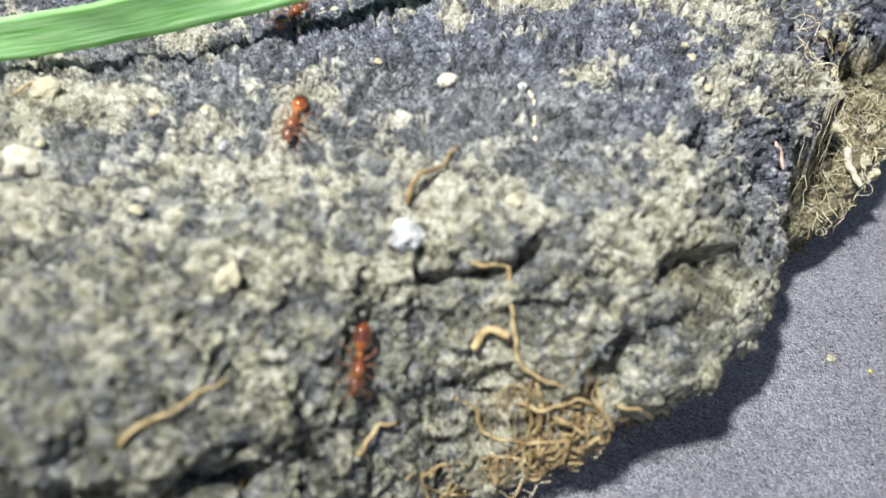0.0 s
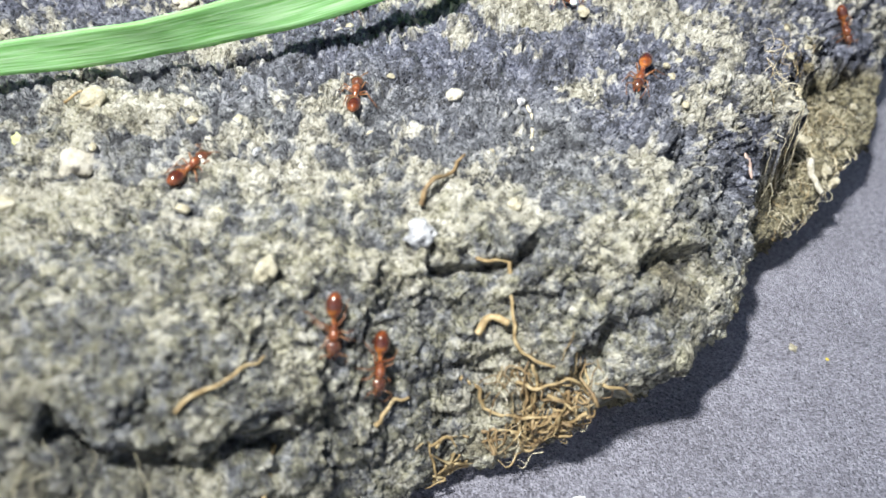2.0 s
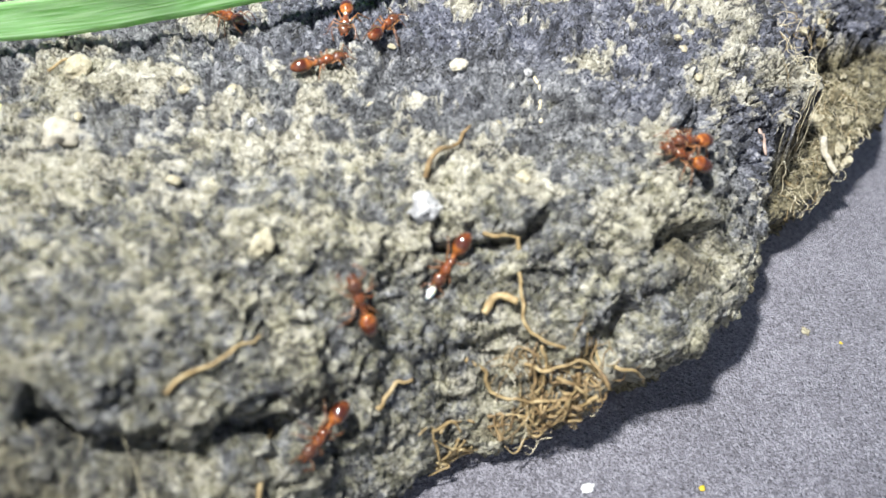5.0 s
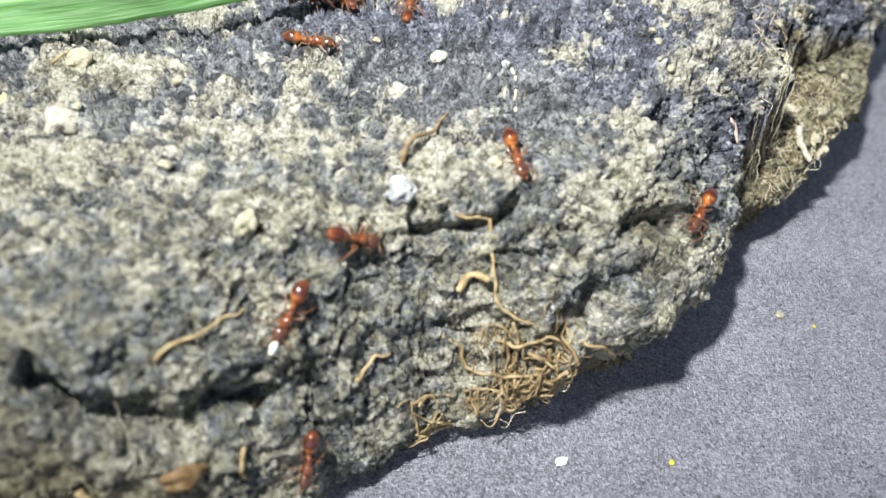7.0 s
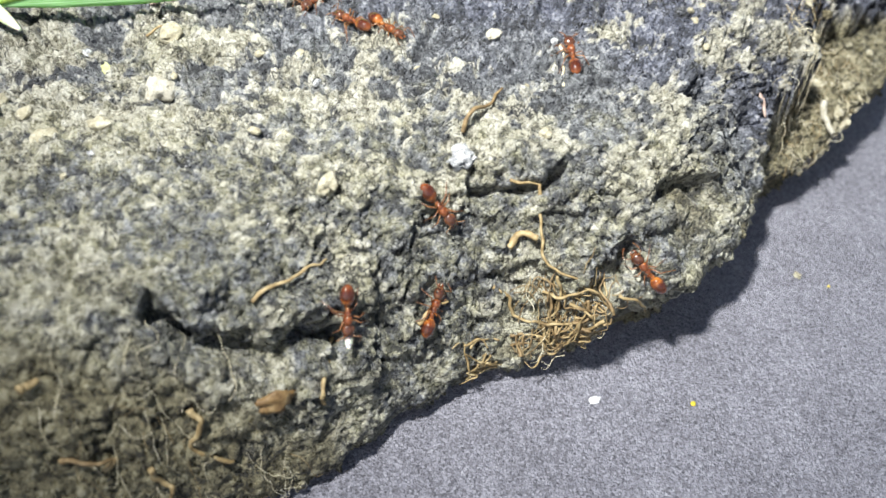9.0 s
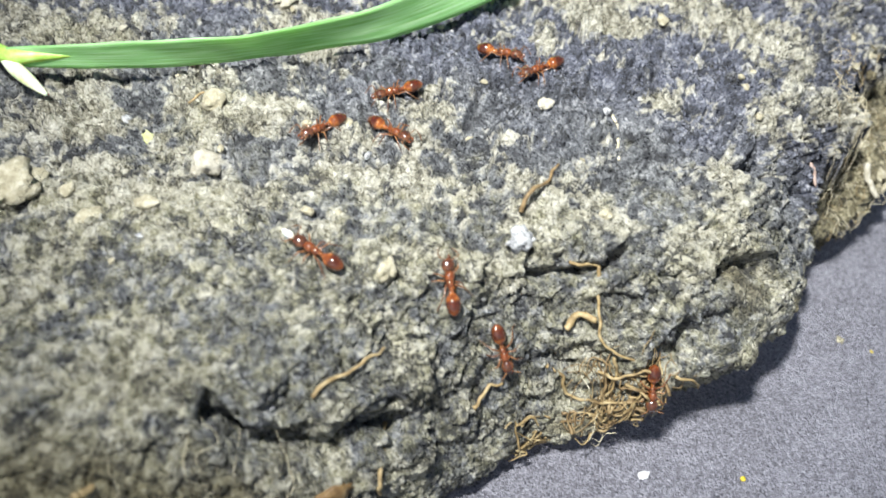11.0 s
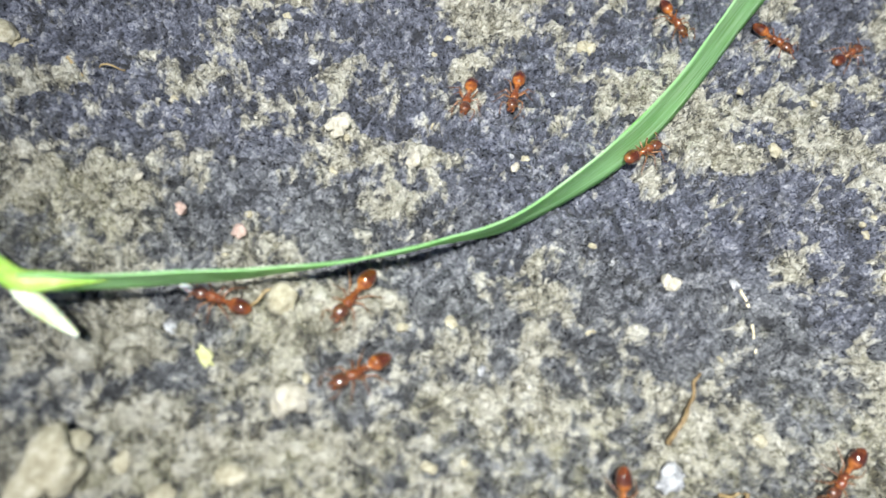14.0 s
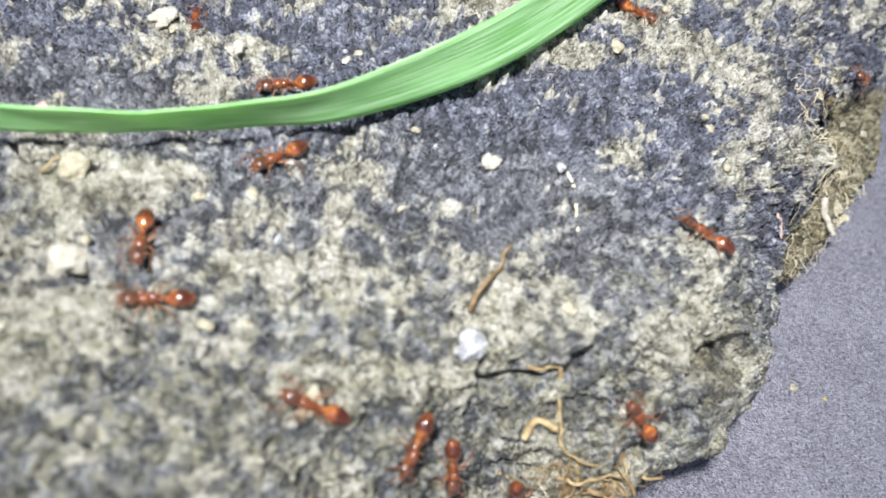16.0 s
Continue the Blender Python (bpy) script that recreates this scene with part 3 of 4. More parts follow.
QUARTZ = grainy("quartz_grey", (0.1, 0.1, 0.11), (0.5, 0.5, 0.5), (0.85, 0.85, 0.84), 1400, 0.2, 1.0, 0.0005)
CLAY = grainy("clay_crumb", (0.22, 0.19, 0.12), (0.4, 0.36, 0.25), (0.6, 0.56, 0.44), 1500, 0.85, 1.0, 0.0003)
EARTH = grainy("earth_crumb", (0.05, 0.04, 0.02), (0.15, 0.125, 0.07), (0.36, 0.32, 0.21), 1300, 0.9, 1.0, 0.0004)
RUST = grainy("rust_flake", (0.1, 0.05, 0.018), (0.2, 0.12, 0.045), (0.36, 0.25, 0.12), 1200, 0.6, 0.6, 0.0002)
PALE_GREEN = grainy("dry_green", (0.28, 0.29, 0.1), (0.42, 0.42, 0.2), (0.58, 0.57, 0.34), 1200, 0.6, 0.5, 0.0002)
PINK = grainy("pink_grain", (0.26, 0.17, 0.14), (0.38, 0.27, 0.22), (0.52, 0.42, 0.36), 1500, 0.6)
WHITE_BIT = grainy("white_bit", (0.7, 0.7, 0.7), (0.82, 0.82, 0.82), (0.9, 0.9, 0.9), 1500, 0.5)
YELLOW_BIT = grainy("yellow_bit", (0.5, 0.36, 0.02), (0.62, 0.48, 0.03), (0.7, 0.58, 0.08), 1500, 0.5)
STEM = grainy("stem_green", (0.2, 0.38, 0.05), (0.34, 0.55, 0.09), (0.5, 0.68, 0.2), 900, 0.45, 0.3, 0.0001, 0.3)
SHEATH = grainy("sheath_cream", (0.5, 0.6, 0.25), (0.68, 0.72, 0.5), (0.82, 0.82, 0.72), 700, 0.45, 0.3, 0.0001, 0.3)
BLADE = blade_material()


# ---- small things on the stone ----
def lump(name, a, b, size, mat, label, category, seed, sink=0.35, group="", ground=False, jag=0.7):
    """An irregular crumb set into the stone's surface, or lying on the sheet."""
    verts, faces = blob((0, 0, 0), (1, 1, 1), 14, 20)
    q = np.array(verts)
    k = 1 + jag * smooth_noise(q + seed * 7.3, 0.9, seed) + jag * 0.5 * smooth_noise(q + seed * 3.1, 0.4, seed + 1)
    q = q * k[:, None] * np.array(size)
    where, up = (Vector((a, b, 0)), Vector((0, 0, 1))) if ground else perch(a, b)
    ob = mesh_object(name, [tuple(v * MM) for v in q], faces, mat)
    turn = up.to_track_quat("Z", "Y").to_matrix().to_4x4() @ pose(0, 0, 0, 0, 0, seed * 47)
    ob.matrix_world = Matrix.Translation((where + up * size[2] * (1 - 2 * sink)) * MM) @ turn
    return tagged(ob, label, category, group)


lump("pebble", 0.3, 42.6, (0.62, 0.45, 0.4), PEBBLE, "small cream pebble stuck on the dark stone", "pebble", 3, 0.2)
lump("pebble", -25.5, 35.0, (1.05, 0.95, 0.85), PEBBLE, "rounded cream pebble in a hollow of the stone", "pebble", 4, 0.25)
lump("pebble", -22.7, 55.8, (1.15, 0.75, 0.55), PEBBLE, "flat cream pebble on the stone's top", "pebble", 5, 0.25)
lump("pebble", -17.2, 52.7, (0.7, 0.5, 0.4), PEBBLE, "small pale pebble beside a flat one", "pebble", 6, 0.3)
lump("pebble", -38.1, 31.0, (2.0, 1.6, 0.9), CLAY, "large rounded beige lump set in the stone", "pebble", 7, 0.4)
lump("quartz_grain", -2.3, 30.0, (0.9, 0.8, 0.7), QUARTZ, "glassy grey and white grain in the stone", "mineral grain", 8, 0.35, jag=0.9)
lump("pebble", -11.5, 26.3, (0.8, 0.6, 0.45), CLAY, "yellowish crumb on the stone's front", "pebble", 9, 0.35)
lump("leaf_crumb", -30.4, 37.7, (0.95, 0.42, 0.16), PALE_GREEN, "small yellow-green dry leaf crumb", "leaf crumb", 10, 0.1)
lump("pink_grain", -33.3, 48.7, (0.42, 0.36, 0.3), PINK, "tiny pinkish grain on the stone", "mineral grain", 11)
lump("pink_grain", -29.2, 46.6, (0.5, 0.42, 0.3), PINK, "tiny pinkish grain on the stone", "mineral grain", 12)
lump("bark_flake", -14.9, 14.3, (0.7, 1.5, 0.3), RUST, "rust-brown bark flake stuck on the stone's front", "bark flake", 13, 0.1)
lump("white_speck", 9.9, 20.2, (0.28, 0.5, 0.12), WHITE_BIT, "small white speck on the grey sheet", "speck", 14, 0.0, ground=True)
lump("yellow_speck", 18.2, 20.2, (0.2, 0.18, 0.1), YELLOW_BIT, "tiny yellow speck on the grey sheet", "speck", 15, 0.0, ground=True)
lump("yellow_speck", 33.3, 33.1, (0.12, 0.12, 0.08), YELLOW_BIT, "tiny yellow speck on the grey sheet", "speck", 16, 0.0, ground=True)
lump("crumb", 30.6, 34.2, (0.34, 0.3, 0.2), CLAY, "lone clay crumb on the grey sheet", "crumb", 17, 0.1, ground=True)
rnd = random.Random(5)
for n in range(34):
    a, b = rnd.uniform(30, 40), rnd.uniform(44.5, 57)
    r = rnd.choice([0.3, 0.35, 0.4, 0.5, 0.6, 1.0])
    lump("soil_clod", a, b, (r, r * 0.8, r * 0.6), rnd.choice([CLAY, EARTH, EARTH]), "crumbly clod at the stone's broken end", "soil clod", 130 + n, 0.35, "clods at the broken end", jag=0.7)
for n, (a, b, r) in enumerate([(-32.3, 29.3, 1.0), (-37.1, 32.4, 0.9), (-28.5, 30.5, 0.8), (-26.2, 41.5, 1.1), (-48.4, 64.8, 1.4), (-46.7, 64.2, 0.8), (-1.9, 65.7, 0.9), (-34.4, 31.4, 0.6)]):
    lump("clay_knob", a, b, (r, r * 0.85, r * 0.6), CLAY, "rounded beige clay knob grown onto the stone", "clay knob", 170 + n, 0.4, "clay knobs on the stone", jag=0.35)
for n in range(46):
    a, b = rnd.uniform(-46, 20), rnd.uniform(24, 68)
    r = rnd.uniform(0.22, 0.55)
    lump("crumb", a, b, (r, r * rnd.uniform(0.6, 1), r * rnd.uniform(0.5, 0.8)), rnd.choice([PEBBLE, CLAY, CLAY, QUARTZ]),
         "small mineral crumb on the stone", "crumb", 60 + n, 0.3, "crumbs on the stone", jag=0.4)


def root(path, r0, r1, mat, label, lift=0.15, name="root", parent=None, seed=1, knots=0.16):
    """A root strand that lies on the stone along a path of the sheet."""
    pts = [perch(a, b) for a, b in path]
    line = [p + n * (lift + r0 + (0.25 * math.sin(i * 2.4 + seed) if 0 < i < len(pts) - 1 else 0)) for i, (p, n) in enumerate(pts)]
    n = 7 * len(line)
    line = curve_through(line, n)
    q = np.array([tuple(v) for v in line])
    w = np.stack([smooth_noise(q + k * 11.0 + seed * 5.0, 1.0, seed + k) for k in (1, 2, 3)], -1) * 0.26
    radii = [(r0 + (r1 - r0) * i / (n - 1)) * (1 + knots * math.sin(i * 0.9 + seed) * math.sin(i * 0.37 + 2 * seed)) for i in range(n)]
    verts, faces = tube([tuple(v) for v in q + w], radii)
    ob = mesh_object(name, [tuple(c * MM for c in v) for v in verts], faces, mat, True, parent)
    return ob if parent else tagged(ob, label, "root")


root([(3.9, 29.1), (4.0, 27.3), (4.4, 25.9), (5.1, 25.5), (7.2, 24.9), (9.6, 24.1)], 0.14, 0.09, ROOT, "thin tan root hanging down the stone's front", seed=2)
root([(1.6, 26.3), (2.7, 26.9), (3.9, 26.6)], 0.28, 0.24, ROOT, "short thick tan root piece on the stone", 0.3, seed=3)
root([(-15.7, 17.9), (-14.3, 19.3), (-12.7, 20.6), (-11.3, 22.0)], 0.17, 0.09, ROOT, "thin yellowish root across the stone's front", seed=4)
root([(-5.2, 21.0), (-4.1, 22.5), (-3.0, 23.1)], 0.17, 0.1, ROOT, "thin bent root on the stone's lower front", seed=5)
root([(-2.2, 31.8), (-1.6, 33.2), (-0.2, 34.4), (0.9, 36.0)], 0.19, 0.1, ROOT_DARK, "brown dry twig lying on the stone's top", 0.5, name="twig", seed=6)
root([(-19.7, 12.5), (-19.1, 12.0), (-19.8, 10.8), (-17.7, 11.2)], 0.24, 0.14, ROOT, "brown root running down the stone's front", seed=7)
root([(-10.0, 18.8), (-12.0, 15.5), (-11.7, 15.0)], 0.2, 0.14, ROOT, "short tan root beside a bark flake", seed=8)
root([(-22.3, 9.5), (-21.9, 9.2), (-21.5, 9.2), (-21.9, 8.4)], 0.24, 0.14, ROOT, "thin root in the earthy front", seed=9)
root([(-24.8, 8.8), (-24.1, 9.4)], 0.22, 0.12, ROOT, "thin orange-tan root low on the front", seed=10)
root([(-28.8, 11.3), (-27.9, 11.8)], 0.35, 0.2, ROOT, "pale root stub at the stone's front", seed=11)
root([(1.5, 29.3), (3.9, 29.1)], 0.14, 0.1, ROOT, "short pale root thread on the stone", seed=12)
root([(-27.4, 8.7), (-25.7, 8.8), (-24.0, 9.4)], 0.2, 0.1, ROOT_DARK, "brown root thread in the earthy front", seed=13)

root([(5.9, 42.5), (6.0, 39.8), (5.8, 37.9)], 0.14, 0.1, HAIR, "pale plant fibre stuck to the stone", 0.1, name="fibre", seed=16)
root([(-42.5, 61.3), (-41.6, 60.8), (-39.9, 60.8), (-38.5, 60.7)], 0.12, 0.06, ROOT, "yellowish root thread on the stone's top", 0.1, seed=17)
root([(-28.1, 41.0), (-27.1, 41.7), (-26.2, 41.9)], 0.11, 0.06, ROOT, "thin tan thread under the grass blade", 0.1, seed=18)
lump("pink_flake", 24.2, 41.8, (0.3, 0.9, 0.16), PINK, "thin pinkish flake at the slab's broken edge", "mineral flake", 19, 0.2)

# the matted tuft of roots on the front edge
tuft = tagged(new("root_tuft"), "matted tuft of tan roots on the stone's front edge", "root tuft")
main = [[(0.8, 24.6), (2.0, 24.5), (2.5, 23.8), (5.1, 23.5), (7.8, 23.2), (9.3, 23.9)],
        [(7.8, 23.1), (9.5, 21.4)],
        [(-1.3, 21.7), (-0.1, 22.8), (1.3, 22.8)],
        [(4.6, 24.5), (6.5, 24.5), (8.3, 24.6), (9.6, 23.9)],
        [(-1.9, 21.6), (-0.6, 23.0), (0.5, 22.5)],
        [(6.9, 24.2), (8.1, 23.7), (9.0, 23.0)],
        [(10.4, 24.4), (11.8, 24.5), (13.5, 22.7)],
        [(5.4, 25.3), (6.1, 24.5), (5.4, 23.8)]]
for n, line in enumerate(main):
    root(line, 0.17 if n == 0 else 0.14, 0.08, ROOT, "", 0.1 + 0.06 * n, "strand", tuft, 20 + n)
for n in range(110):
    a, b = rnd.gauss(6.6, 2.0), rnd.gauss(23.0, 0.9)
    line = [(a, b)]
    th = rnd.uniform(0, 6.28)
    for _ in range(rnd.randint(2, 4)):
        th += rnd.uniform(-1.2, 1.2)
        line.append((line[-1][0] + 0.9 * math.cos(th), line[-1][1] + 0.6 * math.sin(th)))
    root(line, rnd.choice([0.04, 0.05, 0.07, 0.1, 0.16]), 0.03, rnd.choice([ROOT, ROOT, ROOT_DARK, ROOT_DARK]), "", rnd.uniform(-0.15, 0.3), "strand", tuft, 40 + n)
for n in range(16):
    a, b = rnd.gauss(-0.2, 0.9), rnd.gauss(20.9, 0.5)
    root([(a, b), (a + rnd.uniform(-1, 1), b + rnd.uniform(-1, 1)), (a + rnd.uniform(-1.5, 1.5), b + rnd.uniform(-1.5, 1.2))], 0.1, 0.05, ROOT, "", rnd.uniform(0.1, 0.5), "strand", tuft, 100 + n)

# fine hair roots at the broken end and in the earthy front
for label, box, count, long in (("fine pale hair roots at the stone's broken end", (27, 38.5, 41.5, 55), 230, 0.75), ("fine hair roots in the stone's earthy lower front", (-27, -12.5, 8.5, 13.5), 34, 1.0),
                                ("fine hair roots under the stone's front edge", (3.5, 10, 20.5, 23.5), 22, 0.6)):
    mat_of = HAIR
    web = tagged(new("hair_roots"), label, "root tuft")
    for n in range(count):
        a, b = rnd.uniform(box[0], box[1]), rnd.uniform(box[2], box[3])
        line = [(a, b)]
        th = rnd.uniform(0, 6.28)
        for _ in range(3):
            th += rnd.uniform(-1.6, 1.6)
            line.append((line[-1][0] + long * math.cos(th), line[-1][1] + long * math.sin(th)))
        root(line, rnd.uniform(0.018, 0.035), 0.014, rnd.choice([HAIR, HAIR, HAIR, ROOT]), "", rnd.uniform(0.1, 0.8), "hair", web, 200 + n)
root([(33.0, 48.2), (33.1, 46.8), (33.3, 45.4)], 0.34, 0.22, PEBBLE, "short cream straw end sticking out of the soil", 0.5, name="straw", seed=15, knots=0.04)


# ---- the grass blade ----
def build_blade():
    thing = tagged(new("grass_blade"), "fresh green grass blade with a cream sheath, lying across the stone", "grass blade")
    mid = [(-40, 41.8, 22.7), (-33.5, 42.7, 22.3), (-27.5, 43.7, 22.0), (-22.2, 44.9, 21.8), (-17.2, 46.4, 21.8), (-10.6, 49.0, 21.9), (-2.5, 55.2, 22.1), (3.4, 61.5, 22.4),
           (9.2, 69.1, 22.7), (14.8, 76.3, 23.0), (20, 84, 23.2)]
    n, across = 90, 8
    line = curve_through(mid, n)
    root_at = Vector(mid[0])
    verts, faces, uvs = [], [], []
    for i, p in enumerate(line):
        u = i / (n - 1)
        d = (line[min(i + 1, n - 1)] - line[max(i - 1, 0)]).normalized()
        flat_side = Vector((0, 0, 1)).cross(d).normalized()
        lean = radians(float(np.interp(u, [0, 0.05, 0.3, 0.45, 0.6, 1], [70, 92, 114, 106, 72, 52])))
        wide = float(np.interp(u, [0, 0.08, 0.2, 0.35, 0.5, 0.65, 0.85, 1], [0.75, 1.2, 1.6, 1.75, 1.9, 2.05, 2.1, 1.6]))
        side_way = flat_side * math.cos(lean) + Vector((0, 0, 1)) * math.sin(lean)
        face = d.cross(side_way)
        for j in range(across + 1):
            v = j / across * 2 - 1
            q = p + side_way * wide * v + face * (0.06 * wide * (v * v - 0.4) + 0.03 * math.sin(i * 0.7 + v * 3))
            verts.append(tuple(q))
            uvs.append((u * 20, v))
    for i in range(n - 1):
        for j in range(across):
            k = i * (across + 1) + j
            faces.append((k, k + 1, k + across + 2, k + across + 1))
    leaf = part("blade", (verts, faces), BLADE, thing, at=mid[0])
    layer = leaf.data.uv_layers.new(name="UVMap")
    for loop in leaf.data.loops:
        layer.data[loop.index].uv = uvs[loop.vertex_index]
    thick = leaf.modifiers.new("thickness", "SOLIDIFY")
    thick.thickness = 0.00012
    base_line = curve_through([(-43.2, 44.0, 22.3), (-41.6, 42.9, 22.6), (-40, 41.9, 22.7), (-38.2, 42.1, 22.6), (-35.2, 42.5, 22.4)], 22)
    stem_wide = [0.5 + 0.018 * min(i, 9) if i < 12 else 0.66 * (1 - ((i - 12) / 9.6) ** 1.5) for i in range(22)]
    part("stem", tube([tuple(v) for v in base_line], stem_wide, 12), STEM, thing, "cut bright green stem", mid[0])
    tip_line = curve_through([(-40.6, 42.1, 22.6), (-39.6, 41.2, 22.1), (-38.4, 40.4, 21.5), (-37.0, 39.5, 20.9)], 16)
    part("sheath", tube([tuple(v) for v in tip_line], [0.42 + 0.36 * math.sin(min(i / 15 * 2.8, 2.8)) - 0.026 * i for i in range(16)], 10), SHEATH, thing, "cream-white sheath tip", mid[0])
    for o in thing.children:
        o.location = (0, 0, 0)
    thing.location = root_at * MM
    return thing


blade = build_blade()


# ---- the ants ----
def build_ant():
    thing = tagged(new("ant"), "small glossy red-brown ant walking on the stone", "ant", "ants on the stone")
    gaster = blob((-1.34, 0, 0.66), (0.78, 0.56, 0.52), 20, 22, 0.16)
    part("gaster", gaster, GASTER, thing, "shiny amber gaster with a dark band", (-1.42, 0, 0.66))
    waist = together(blob((-0.3, 0, 0.56), (0.2, 0.17, 0.25)), blob((-0.58, 0, 0.58), (0.22, 0.22, 0.25)), tube([(-0.8, 0, 0.6), (-0.5, 0, 0.5), (-0.1, 0, 0.5)], [0.14, 0.1, 0.12]))
    part("waist", waist, AMBER, thing)
    thorax = together(blob((0.12, 0, 0.58), (0.42, 0.28, 0.31), 12, 16), blob((0.58, 0, 0.65), (0.46, 0.37, 0.37), 14, 18), tube([(0.85, 0, 0.66), (1.05, 0, 0.66)], [0.22, 0.18]),
                      tube([(-0.1, 0.14, 0.78), (-0.36, 0.18, 0.96)], [0.07, 0.012], 5), tube([(-0.1, -0.14, 0.78), (-0.36, -0.18, 0.96)], [0.07, 0.012], 5))
    part("thorax", thorax, AMBER, thing)
    head = part("head", together(blob((1.37, 0, 0.64), (0.56, 0.49, 0.4), 16, 18), blob((1.66, 0, 0.57), (0.3, 0.36, 0.25), 10, 14)), BROWN, thing, at=(1.0, 0, 0.66))
    for y in (-1, 1):
        part("eye", blob((0.44, y * 0.43, 0.1), (0.12, 0.07, 0.1), 6, 8), EYE_BLACK, head, "black eye")
        part("mandible", tube([(0.82, y * 0.22, -0.1), (1.04, y * 0.19, -0.13), (1.16, y * 0.04, -0.15)], [0.11, 0.08, 0.02], 6), AMBER, head)
        feeler = [(1.68, y * 0.18, 0.84), (1.8, y * 0.5, 0.98), (1.88, y * 0.78, 1.02), (2.12, y * 0.82, 0.84), (2.36, y * 0.74, 0.58), (2.56, y * 0.62, 0.36)]
        part("antenna", tube(feeler, [0.042, 0.032, 0.034, 0.032, 0.044, 0.04], 6), LIMB, thing, at=feeler[0])
    for x, hip, knee, foot in ((0, 0.62, 1.0, 1.42), (1, 0.32, 0.2, 0.1), (2, 0.08, -0.5, -1.2)):
        for y in (-1, 1):
            at = (hip, y * 0.2, 0.42)
            reach = (0.85, 1.0, 0.95)[x]
            pts = [at, (hip + (knee - hip) * 0.2, y * 0.36, 0.46), (knee, y * 0.78, 0.82), (knee + (foot - knee) * 0.55, y * (0.78 + 0.5 * (reach - 0.78) + 0.22), 0.38),
                   (foot, y * (reach + 0.36), 0.02), (foot * 1.12 + 0.03, y * (reach + 0.58), -0.03)]
            part("leg", tube(pts, [0.1, 0.07, 0.05, 0.036, 0.022, 0.014], 7), LIMB, thing, at=at)
    return thing


first_ant = build_ant()
larva = tagged(new("ant_larva"), "white ant larva held in an ant's jaws", "larva")
part("larva_body", together(blob((0, 0, 0), (0.42, 0.27, 0.26)), blob((0.3, 0, 0.08), (0.22, 0.2, 0.19))), LARVA, larva)


